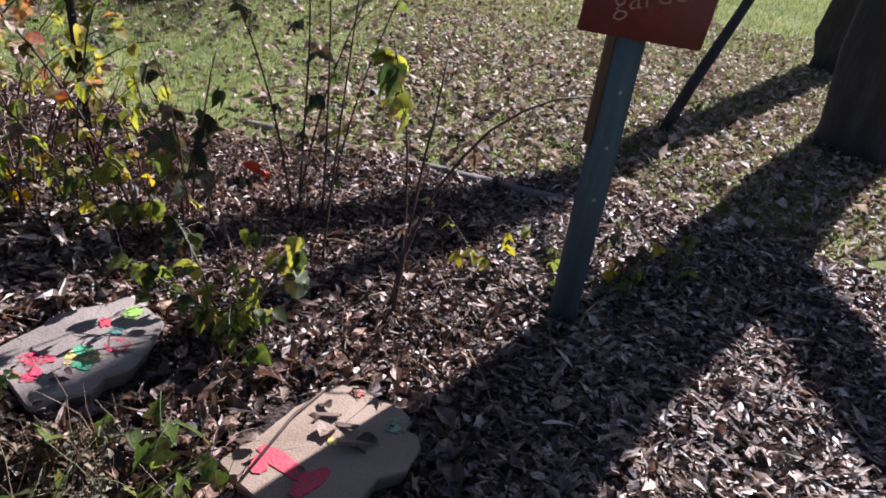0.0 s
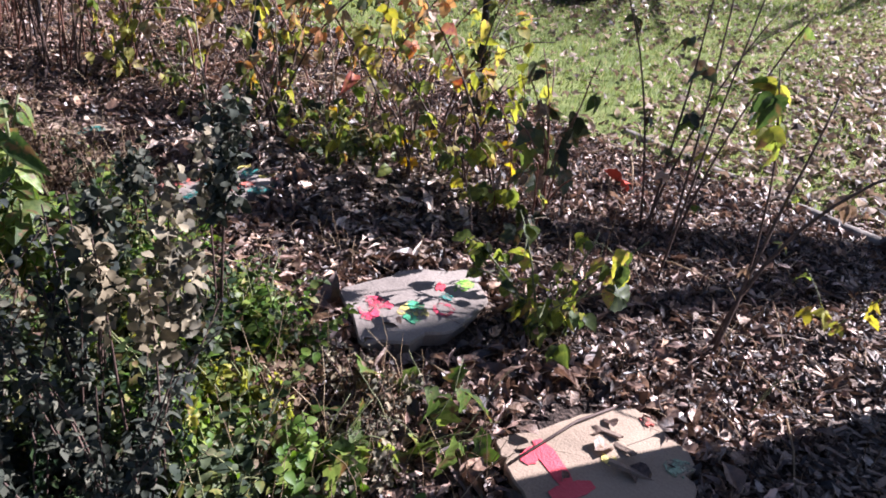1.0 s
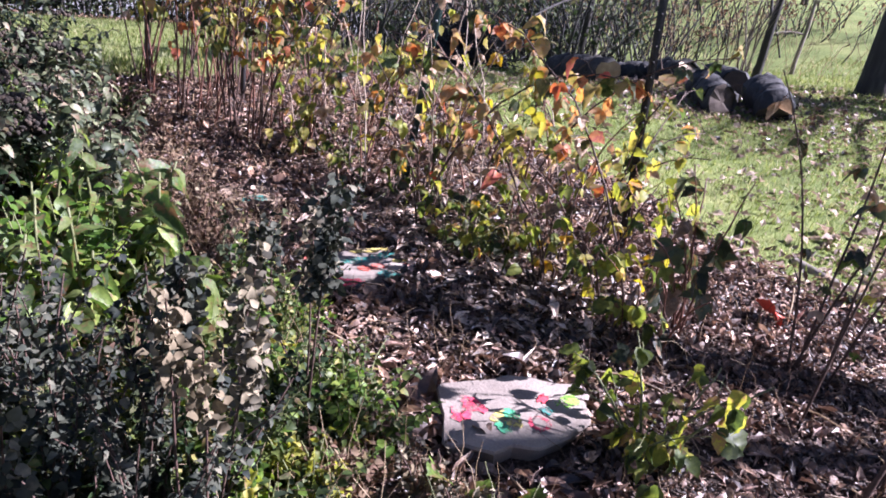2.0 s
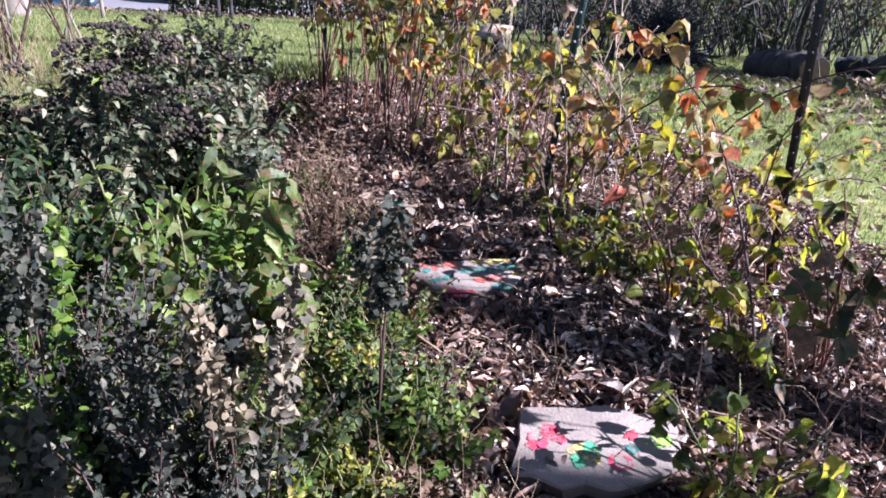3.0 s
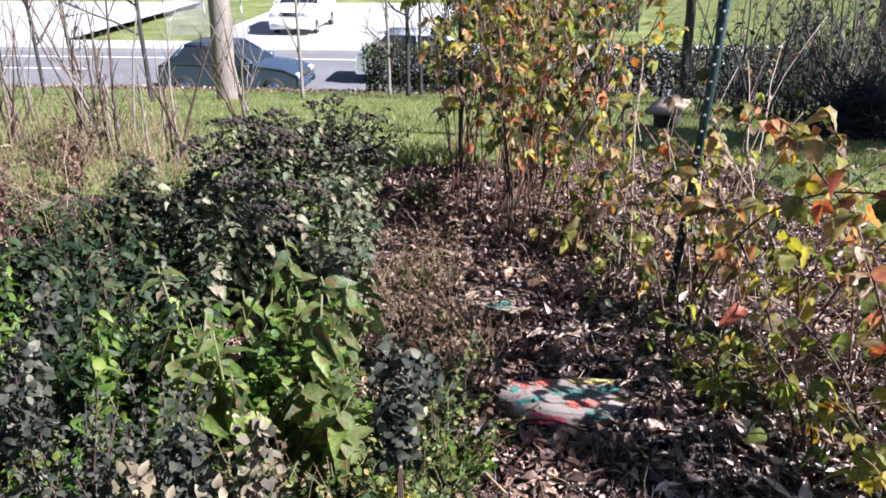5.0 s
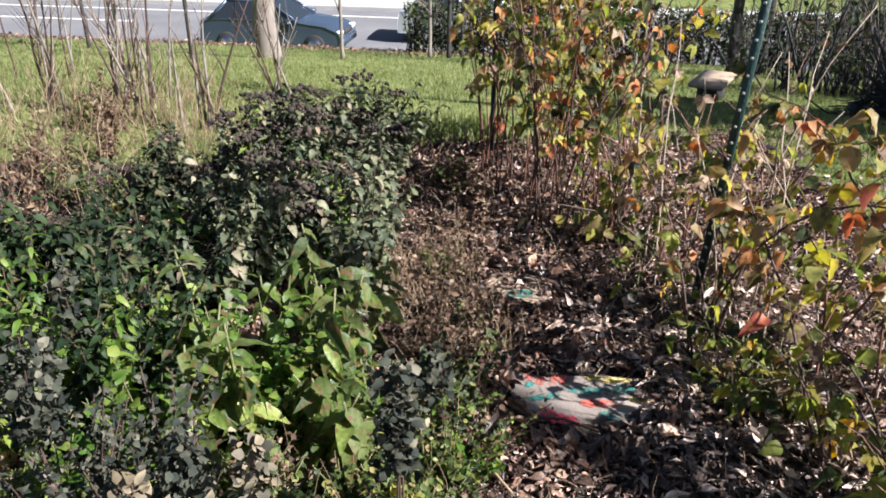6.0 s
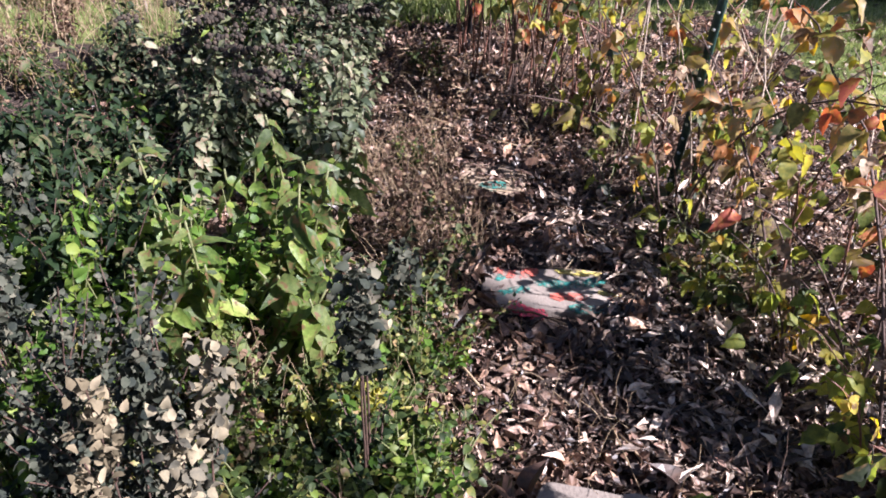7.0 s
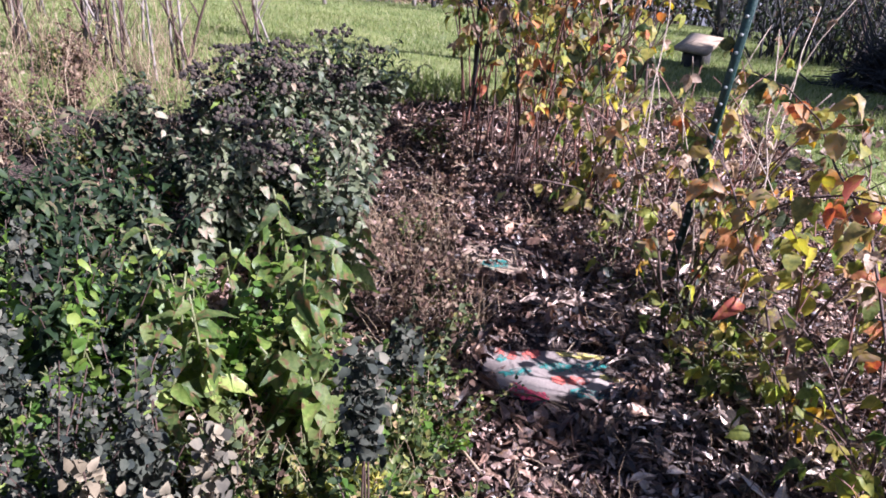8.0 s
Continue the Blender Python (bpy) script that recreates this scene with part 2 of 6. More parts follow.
def worn_paint(name, c):
    """Paint brushed on stone and worn through in spots."""
    m = paint(name, c)
    n, l = m.node_tree.nodes, m.node_tree.links
    tc = n.new("ShaderNodeTexCoord")
    q = n.new("ShaderNodeTexNoise")
    q.inputs["Scale"].default_value = 38
    q.inputs["Detail"].default_value = 6
    q.inputs["Roughness"].default_value = 0.7
    l.new(tc.outputs["Object"], q.inputs[0])
    cut = ramp(n, [(0.43, (1, 1, 1)), (0.58, (0, 0, 0))])
    l.new(q.outputs[0], cut.inputs[0])
    clear = n.new("ShaderNodeBsdfTransparent")
    mx = n.new("ShaderNodeMixShader")
    l.new(cut.outputs[0], mx.inputs[0])
    l.new(clear.outputs[0], mx.inputs[1])
    l.new(n["Principled BSDF"].outputs[0], mx.inputs[2])
    l.new(mx.outputs[0], n["Material Output"].inputs[0])
    return m


NUMERAL = paint("paint_red", (0.55, 0.05, 0.07))
PINK = worn_paint("paint_pink", (0.66, 0.06, 0.11))
CORAL = worn_paint("paint_coral", (0.52, 0.12, 0.085))
TEAL = worn_paint("paint_teal", (0.035, 0.22, 0.185))
LIMEPAINT = worn_paint("paint_lime", (0.3, 0.62, 0.08))
YELPAINT = worn_paint("paint_yellow", (0.6, 0.5, 0.13))
PALEMINT = worn_paint("paint_pale_green", (0.25, 0.34, 0.22))
MINTPAINT = worn_paint("paint_mint", (0.07, 0.4, 0.2))
WHITEPAINT = paint("paint_white", (0.7, 0.68, 0.62))
SIGNRED = paint("sign_red", (0.16, 0.022, 0.022))
SIGNTEXT = paint("sign_letter", (0.36, 0.19, 0.12))
BLUEWOOD = surface("blue_wood", [(0, (0.03, 0.05, 0.065)), (0.5, (0.06, 0.1, 0.125)), (1, (0.14, 0.18, 0.2))], scale=10, fine=80, rough=0.75, bump=0.4, stretch=(4, 4, 0.4))
BROWNWOOD = surface("brown_wood", [(0, (0.06, 0.036, 0.022)), (0.5, (0.14, 0.085, 0.05)), (1, (0.24, 0.15, 0.095))], scale=10, fine=80, rough=0.8, bump=0.4, stretch=(4, 4, 0.4))
DARKMETAL = surface("dark_metal", [(0, (0.008, 0.008, 0.009)), (0.5, (0.016, 0.015, 0.016)), (1, (0.05, 0.035, 0.03))], scale=15, fine=120, rough=0.55, gloss=0.4)
GREENMETAL = surface("green_metal", [(0, (0.005, 0.02, 0.018)), (0.5, (0.01, 0.034, 0.03)), (1, (0.022, 0.06, 0.05))], scale=15, fine=120, rough=0.45)
STUD = plain("stud_white", (0.42, 0.44, 0.42), 0.5)
WHITEPLASTIC = surface("white_plastic", [(0, (0.5, 0.5, 0.48)), (0.5, (0.75, 0.75, 0.73)), (1, (0.82, 0.82, 0.8))], scale=6, fine=70, rough=0.45, bump=0.05)
ASPHALT = surface("asphalt", [(0, (0.09, 0.09, 0.095)), (0.5, (0.15, 0.15, 0.155)), (1, (0.22, 0.22, 0.22))], scale=0.6, fine=25, rough=0.9)
CONCRETE = surface("concrete", [(0, (0.28, 0.275, 0.265)), (0.5, (0.38, 0.375, 0.36)), (1, (0.48, 0.47, 0.45))], scale=1.2, fine=40, rough=0.9)
CARBLUE = plain("car_blue", (0.07, 0.1, 0.15), 0.2, 0.5)
CARWHITE = plain("car_white", (0.72, 0.72, 0.72), 0.3)
CARSILVER = plain("car_silver", (0.45, 0.48, 0.52), 0.3, 0.5)
GLASS = plain("dark_glass", (0.02, 0.025, 0.03), 0.06, 0.0, 0.8)
RUBBER = plain("rubber", (0.02, 0.02, 0.02), 0.85)
CHROME = plain("chrome", (0.6, 0.6, 0.62), 0.2, 1.0)
LAMPGLASS = plain("lamp_glass", (0.75, 0.77, 0.8), 0.1)
TARP = surface("dark_fence", [(0, (0.012, 0.013, 0.016)), (0.5, (0.03, 0.03, 0.036)), (1, (0.07, 0.065, 0.07))], scale=3, fine=40, rough=0.9)


# ---- geometry helpers
class Shape:
    """Collects pieces of one mesh."""

    def __init__(self):
        self.v, self.f, self.k = [], [], 0

    def add(self, v, f):
        v = np.asarray(v, float).reshape(-1, 3)
        self.v.append(v)
        self.f.extend([tuple(i + self.k for i in face) for face in f])
        self.k += len(v)

    def many(self, v, f, mats, places):
        """The template (v, f) at many poses at once."""
        v = np.asarray(v, float)
        out = np.einsum("kij,nj->kni", mats, v) + places[:, None, :]
        offs = self.k + np.arange(len(places)) * len(v)
        for size in sorted({len(q) for q in f}):
            fa = np.array([q for q in f if len(q) == size])
            self.f.extend(map(tuple, (fa[None] + offs[:, None, None]).reshape(-1, size).tolist()))
        self.v.append(out.reshape(-1, 3))
        self.k += len(places) * len(v)

    def mesh(self, name, mat, smooth=True):
        me = bpy.data.meshes.new(name)
        me.from_pydata(np.concatenate(self.v).tolist(), [], self.f)
        me.materials.append(mat)
        if smooth:
            me.polygons.foreach_set("use_smooth", np.ones(len(me.polygons), bool))
        me.update()
        return me


def part(name, shape, mat, parent=None, label="", smooth=True):
    """Links a shape as one mesh object, under a thing or part if one is given."""
    ob = new(name, shape.mesh(name, mat, smooth) if isinstance(shape, Shape) else shape)
    if parent is not None:
        ob.parent = parent
    if label:
        ob["label"] = label
    return ob


def turns(yaw, pitch, roll, size):
    """Rotation matrices (z, y, x order) times sizes, for arrays of angles in radians."""
    yaw, pitch, roll = np.broadcast_arrays(*(np.atleast_1d(np.asarray(a, float)) for a in (yaw, pitch, roll)))
    cz, sz, cy, sy, cx, sx = np.cos(yaw), np.sin(yaw), np.cos(pitch), np.sin(pitch), np.cos(roll), np.sin(roll)
    m = np.empty((len(yaw), 3, 3))
    m[:, 0] = np.stack([cz * cy, cz * sy * sx - sz * cx, cz * sy * cx + sz * sx], 1)
    m[:, 1] = np.stack([sz * cy, sz * sy * sx + cz * cx, sz * sy * cx - cz * sx], 1)
    m[:, 2] = np.stack([-sy, cy * sx, cy * cx], 1)
    size = np.asarray(size, float)
    if size.ndim == 1:
        size = size[:, None]
    return m * (size[:, None, :] if size.ndim == 2 else size)


def leaf_template(sections=6, width=0.36, peak=0.4, fold=0.25, droop=0.25, teeth=0.0, wave=0.0, lobes=0.0):
    """A leaf of length 1 along x with a folded midrib and a drooping tip."""
    v, f = [], []
    for i in range(sections + 1):
        t = i / sections
        w = width * (math.sin(math.pi * t ** (math.log(0.5) / math.log(peak))) ** 0.85 if 0 < t < 1 else 0.02)
        if teeth and i % 2:
            w *= 1 - teeth
        if lobes:
            w *= 1 - lobes * (0.5 + 0.5 * math.cos(t * math.pi * 5))
        z = -droop * t * t
        e = w * fold + wave * math.sin(i * 2.1)
        v += [(t, w, z + e), (t, 0, z), (t - 0.04 * bool(teeth) * (i % 2), -w, z + w * fold - wave * math.sin(i * 1.7))]
    for i in range(sections):
        a = 3 * i
        f += [(a, a + 1, a + 4, a + 3), (a + 1, a + 2, a + 5, a + 4)]
    return np.array(v), f


def tube(points, radii, sides=6, cap=True):
    p = np.asarray(points, float)
    r = np.broadcast_to(np.asarray(radii, float), (len(p),))
    v, f = [], []
    side = np.array([0.31, 0.87, 0.11])
    for i in range(len(p)):
        d = p[min(i + 1, len(p) - 1)] - p[max(i - 1, 0)]
        d = d / (np.linalg.norm(d) + 1e-9)
        a = side - d * side.dot(d)
        if np.linalg.norm(a) < 1e-3:
            a = np.cross(d, (1, 0, 0))
        a /= np.linalg.norm(a)
        side = a
        b = np.cross(d, a)
        for k in range(sides):
            g = 2 * math.pi * k / sides
            v.append(p[i] + r[i] * (math.cos(g) * a + math.sin(g) * b))
    for i in range(len(p) - 1):
        for k in range(sides):
            f.append((i * sides + k, i * sides + (k + 1) % sides, (i + 1) * sides + (k + 1) % sides, (i + 1) * sides + k))
    if cap:
        f.append(tuple(range(sides))[::-1])
        f.append(tuple(range((len(p) - 1) * sides, len(p) * sides)))
    return v, f


def box(x0, x1, y0, y1, z0, z1, bevel=0.0):
    """A box with its upright and level edges cut."""
    bm = bmesh.new()
    bmesh.ops.create_cube(bm, size=1)
    for q in bm.verts:
        q.co = Vector(((x0 + x1) / 2 + q.co.x * (x1 - x0), (y0 + y1) / 2 + q.co.y * (y1 - y0), (z0 + z1) / 2 + q.co.z * (z1 - z0)))
    if bevel:
        bmesh.ops.bevel(bm, geom=list(bm.edges), offset=bevel, segments=2, affect="EDGES")
    v = [tuple(q.co) for q in bm.verts]
    f = [tuple(q.index for q in face.verts) for face in bm.faces]
    bm.free()
    return v, f


def arc_path(base, way, length, lean, bend, n=8, wobble=0.02, rng=RNG):
    """A stem's line: it starts leaning by lean towards way (radians) and bends over by bend."""
    p = np.array(base, float)
    out = [p.copy()]
    for i in range(n):
        a = lean + bend * (i / n) ** 1.5
        h = way + wobble * 6 * rng.normal()
        p = p + length / n * np.array([math.sin(a) * math.cos(h), math.sin(a) * math.sin(h), math.cos(a)])
        out.append(p.copy())
    return np.array(out)


STREET = (-0.954, 0.30)


def ground_z(x, y):
    """The garden is level; past it the lawn falls away towards the street."""
    s = STREET[0] * np.asarray(x, float) + STREET[1] * np.asarray(y, float)
    a = np.clip(s - 4.6, 0, 16.4)
    u = np.clip((0.30 * np.asarray(x, float) + 0.954 * np.asarray(y, float) - 10) / 8, 0, 1)
    z = -(0.188 - 0.15 * u * u * (3 - 2 * u)) * a * np.minimum(1, a / 3 + 0.5)
    return z


def relief(x, y):
    """Small bumps of the soil and the turf."""
    x, y = np.asarray(x, float), np.asarray(y, float)
    return (0.012 * np.sin(5.1 * x + 1.3 * np.sin(3.7 * y)) * np.cos(4.3 * y + 0.7) + 0.006 * np.sin(13.7 * x + 2 * np.sin(9 * y)) * np.sin(11.3 * y + 1.1)
            + 0.02 * np.sin(0.9 * x + 0.4) * np.cos(1.1 * y))


def top(x, y):
    return ground_z(x, y) + relief(x, y)


def bed_mask(x, y):
    """1 in the mulched bed, 0 on the lawn."""
    x, y = np.asarray(x, float), np.asarray(y, float)
    edge = 3.62 - 0.10 * np.clip(x, -1, 3) ** 2 * (x > 0) + 0.08 * np.sin(2.3 * x) + 0.12 * np.clip(-x - 1.5, 0, 3)
    far = -4.15 + 0.12 * np.sin(3 * y)
    a = np.clip((edge - y) / 0.25 + 0.5, 0, 1)
    b = np.clip((x - far) / 0.3 + 0.5, 0, 1)
    south = np.clip((y + 0.75 + 0.1 * np.sin(2.1 * x)) / 0.3, 0, 1)
    east = np.clip((3.1 + 0.1 * np.sin(2.7 * y) - x) / 0.3, 0, 1)
    return a * b * south * east

# ---- ground, street and lawn
def spread(lo, hi, step, reach):
    """Grid lines, close between lo and hi and ever wider out to the reach."""
    mid = list(np.arange(lo, hi, step))
    a, s, left, right = hi, step, [], []
    while a < reach:
        right.append(a)
        s *= 1.22
        a += s
    a, s = lo - step, step
    while a > -reach:
        left.append(a)
        s *= 1.22
        a -= s
    return np.array(left[::-1] + mid + right)


gx, gy = spread(-5.2, 3.4, 0.045, 600), spread(-0.8, 5.0, 0.045, 600)
GX, GY = np.meshgrid(gx, gy, indexing="ij")
near_by = np.exp(-((GX + 1) ** 2 + (GY - 2) ** 2) / 200)
s_of = STREET[0] * GX + STREET[1] * GY
GZ = ground_z(GX, GY) + relief(GX, GY) * near_by - 0.65 * np.clip((s_of - 20.9) / 0.6, 0, 1)
nx, ny = GX.shape
ids = np.arange(nx * ny).reshape(nx, ny)
gf = np.stack([ids[:-1, :-1], ids[1:, :-1], ids[1:, 1:], ids[:-1, 1:]], -1).reshape(-1, 4)
gm = bpy.data.meshes.new("ground")
gm.from_pydata(np.stack([GX, GY, GZ], -1).reshape(-1, 3).tolist(), [], gf.tolist())
gm.polygons.foreach_set("use_smooth", np.ones(len(gf), bool))
mask = gm.attributes.new("bed", "FLOAT", "POINT")
mask.data.foreach_set("value", bed_mask(GX, GY).reshape(-1).astype(np.float32))


def ground_material():
    m, n, l, b = nodes_of("earth_and_turf")
    tc = n.new("ShaderNodeTexCoord")
    at = n.new("ShaderNodeAttribute")
    at.attribute_name = "bed"

    def noise_at(scale, detail=5):
        q = n.new("ShaderNodeTexNoise")
        q.inputs["Scale"].default_value = scale
        q.inputs["Detail"].default_value = detail
        l.new(tc.outputs["Object"], q.inputs[0])
        return q.outputs[0]

    fine, mid, wide = noise_at(90), noise_at(11), noise_at(0.9)
    soil = ramp(n, [(0.3, (0.012, 0.009, 0.008)), (0.5, (0.045, 0.032, 0.026)), (0.72, (0.14, 0.1, 0.08))])
    l.new(fine, soil.inputs[0])
    turf = ramp(n, [(0.25, (0.065, 0.09, 0.024)), (0.5, (0.14, 0.175, 0.05)), (0.68, (0.24, 0.25, 0.09)), (0.85, (0.32, 0.28, 0.15))])
    ad = n.new("ShaderNodeMath")
    ad.operation = "MULTIPLY_ADD"
    l.new(wide, ad.inputs[0])
    ad.inputs[1].default_value = 0.7
    sc = n.new("ShaderNodeMath")
    sc.operation = "MULTIPLY_ADD"
    l.new(mid, sc.inputs[0])
    sc.inputs[1].default_value = 0.5
    sc.inputs[2].default_value = -0.1
    l.new(sc.outputs[0], ad.inputs[2])
    l.new(ad.outputs[0], turf.inputs[0])
    edge = n.new("ShaderNodeMath")
    edge.operation = "MULTIPLY_ADD"
    l.new(mid, edge.inputs[0])
    edge.inputs[1].default_value = 0.6
    edge.inputs[2].default_value = -0.3
    ea = n.new("ShaderNodeMath")
    l.new(edge.outputs[0], ea.inputs[0])
    l.new(at.outputs["Fac"], ea.inputs[1])
    cut = ramp(n, [(0.4, (0, 0, 0)), (0.6, (1, 1, 1))])
    l.new(ea.outputs[0], cut.inputs[0])
    mx = n.new("ShaderNodeMix")
    mx.data_type = "RGBA"
    l.new(cut.outputs[0], mx.inputs[0])
    l.new(turf.outputs[0], mx.inputs[6])
    l.new(soil.outputs[0], mx.inputs[7])
    l.new(mx.outputs[2], b.inputs["Base Color"])
    b.inputs["Roughness"].default_value = 0.95
    b.inputs["Specular IOR Level"].default_value = 0.2
    bp = n.new("ShaderNodeBump")
    bp.inputs["Strength"].default_value = 0.8
    bp.inputs["Distance"].default_value = 0.02
    l.new(fine, bp.inputs["Height"])
    l.new(bp.outputs[0], b.inputs["Normal"])
    return m


gm.materials.append(ground_material())
tagged(new("ground", gm), "dark mulched garden soil running into a green lawn", "ground", kind="structure")


def st(s, u, z=0.0):
    """A place by its distance towards the street and along it."""
    return np.array([STREET[0] * s + 0.30 * u, STREET[1] * s + 0.954 * u, z])


def strip(name, s0, s1, u0, u1, z0, z1, mat, label, cat, n=40):
    sh = Shape()
    v, f = [], []
    for i in range(n + 1):
        u = u0 + (u1 - u0) * i / n
        v += [st(s0, u, z0), st(s0, u, z1), st(s1, u, z1), st(s1, u, z0)]
    for i in range(n):
        a = 4 * i
        f += [(a, a + 1, a + 5, a + 4), (a + 1, a + 2, a + 6, a + 5), (a + 2, a + 3, a + 7, a + 6)]
    sh.add(v, f)
    return tagged(part(name, sh, mat, smooth=False), label, cat, kind="structure")


strip("road", 21.0, 29.2, -150, 150, -3.8, -3.45, ASPHALT, "grey asphalt street with a white edge line", "road")
strip("kerb", 29.2, 29.4, -150, 150, -3.8, -3.32, CONCRETE, "pale concrete kerb along the street", "kerb")
strip("pavement", 29.4, 31.2, -150, 150, -3.8, -3.33, CONCRETE, "sunlit pale concrete pavement", "pavement")
strip("road_line", 27.9, 28.05, -150, 150, -3.5, -3.444, WHITEPAINT, "white painted line on asphalt", "road marking")
strip("road_line", 25.6, 25.75, -40, -13.5, -3.5, -3.444, WHITEPAINT, "white painted line on asphalt", "road marking")
strip("driveway", 31.2, 46, -12.0, -2.0, -3.8, -3.35, CONCRETE, "sunlit concrete driveway off the street", "driveway")
strip("driveway", 31.2, 46, -34.0, -17.5, -3.8, -3.35, CONCRETE, "sunlit concrete driveway off the street", "driveway")


# ---- plant builders
def in_stones(x, y, grow=1.0):
    hit = np.zeros(len(x), bool)
    for c, rx in (((-0.17, 1.65), 0.23), ((-0.8, 1.83), 0.21), ((-1.7, 1.95), 0.2), ((-2.4, 1.93), 0.15)):
        hit |= (x - c[0]) ** 2 + (y - c[1]) ** 2 < (rx * grow) ** 2
    return hit


def wide_leaf(seed, n=3, w=0.36, droop=0.35, teeth=0.12, spread_out=1.0):
    """A compound leaf of n toothed leaflets on a stalk along x, about 1 long."""
    rng = np.random.default_rng(seed)
    sh = Shape()
    sh.add(*tube([(0, 0, 0), (0.22, 0, 0.02), (0.42, 0, 0)], [0.012, 0.01, 0.008], 4))
    lay = [(0.40, 0.0, 1.0), (0.38, 1.15, 0.8), (0.38, -1.15, 0.8), (0.16, 1.2, 0.65), (0.16, -1.2, 0.65)][:n]
    for x, yaw, size in lay:
        v, f = leaf_template(8, w * rng.uniform(0.85, 1.15), 0.38, rng.uniform(0.1, 0.45), droop * rng.uniform(0.3, 1.6), teeth, 0.02)
        m = turns(yaw * spread_out + rng.normal() * 0.15, rng.uniform(-0.1, 0.35), rng.normal() * 0.35, [0.6 * size])
        sh.many(v, f, m, np.array([[x, 0, 0]]))
    return sh


LEAF_KINDS = {"green": GREEN, "lime": LIME, "yellow": YELLOW, "orange": ORANGE, "brown": RUSSET, "dark": DARKLEAF}
LEAVES = {k: [wide_leaf(s + 10 * i).mesh("leaf", m) for s in range(5)] for i, (k, m) in enumerate(LEAF_KINDS.items())}
SINGLE = {k: [wide_leaf(s + 90 + 10 * i, 1, 0.42, 0.3).mesh("leaf", m) for s in range(3)] for i, (k, m) in enumerate(LEAF_KINDS.items())}


def leaf_pose(p, way, pitch, roll, size):
    return Matrix.LocRotScale(Vector(p), Euler((roll, pitch, way), "XYZ"), Vector((size, size, size)))


def mixture(rng, weights):
    k = list(weights)
    w = np.array([weights[i] for i in k], float)
    return k[rng.choice(len(k), p=w / w.sum())]


def cane(name, label, category, base, lines, weights, group="", size=(0.07, 0.12), gap=0.08, start=0.25, mat=STEM, radius=0.005, seed=0, stock=None, droop=0.5, fill=0.0, fill_mat=None, fill_size=(0.034, 0.066), fill_from=None):
    """A stem or spray of stems with a leaf object at every node. lines: (way, length, lean, bend) of each stem."""
    rng = np.random.default_rng(seed)
    x, y = base
    z = float(top(x, y)) - 0.02
    thing = new(name)
    thing.location = (x, y, z)
    tagged(thing, label, category, group)
    stock = stock or LEAVES
    lf, P, Y, PI, RO, S = Shape(), [], [], [], [], []
    for way, length, lean, bend in lines:
        pts = arc_path((rng.normal() * 0.015, rng.normal() * 0.015, 0), way, length, lean, bend, 9, 0.02, rng)
        sh = Shape()
        sh.add(*tube(pts, np.linspace(radius, radius * 0.4, len(pts)), 5))
        dist = start * length
        side = rng.uniform(0, 6)
        nodes = []
        while dist < length:
            i = dist / length * 9
            k = min(int(i), 8)
            p = pts[k] + (pts[k + 1] - pts[k]) * (i - k)
            side += 2.4 + rng.normal() * 0.4
            if rng.random() < 0.14:
                sh.add(*tube(arc_path(p, side, 0.16 * rng.uniform(0.5, 1.6), 0.7, 0.5, 3, 0.04, rng), np.linspace(radius * 0.45, radius * 0.2, 4), 4, False))
            elif rng.random() < 0.85:
                nodes.append((p, side))
            dist += gap * rng.uniform(0.5, 1.5)
        dist = (start * 0.8 if fill_from is None else fill_from) * length
        while fill and dist < length * 1.02:
            i = min(dist / length, 0.999) * 9
            k = int(i)
            p = pts[k] + (pts[k + 1] - pts[k]) * (i - k)
            a = rng.uniform(0, 6.28)
            tip = p + np.array([math.cos(a), math.sin(a), 0.0]) * rng.uniform(0.02, 0.12) + [0, 0, rng.uniform(-0.03, 0.05)]
            if rng.random() < 0.5:
                sh.add(*tube([p, (p + tip) / 2 + [0, 0, 0.012], tip], [0.0016, 0.0013, 0.001], 3, False))
            for o in (0.0, 1.1, -1.1)[:rng.integers(1, 4)]:
                P.append(tip)
                Y.append(a + o + rng.normal() * 0.3)
                PI.append(rng.uniform(-0.2, 1.2))
                RO.append(rng.normal() * 0.5)
                S.append(rng.uniform(*fill_size) * (1 if o == 0 else 0.8))
            dist += rng.uniform(0.4, 1.6) / fill
        part("stem", sh, mat, thing)
        for p, a in nodes:
            kind = mixture(rng, weights)
            me = stock[kind][rng.integers(len(stock[kind]))]
            ob = new("leaf", me)
            ob.parent = thing
            ob.matrix_basis = leaf_pose(p, a, rng.uniform(0.0, 0.9) + droop * rng.random(), rng.normal() * 0.35, rng.uniform(*size))
    if P:
        P, Y, PI, RO, S = (np.array(q) for q in (P, Y, PI, RO, S))
        pick = rng.integers(0, len(TOOTHED), len(P))
        for q, tmpl in enumerate(TOOTHED):
            on_it = pick == q
            if on_it.any():
                lf.many(*tmpl, turns(Y[on_it], PI[on_it], RO[on_it], S[on_it]), P[on_it])
        part("foliage", lf, fill_mat or AUTUMNLEAF, thing)
    return thing


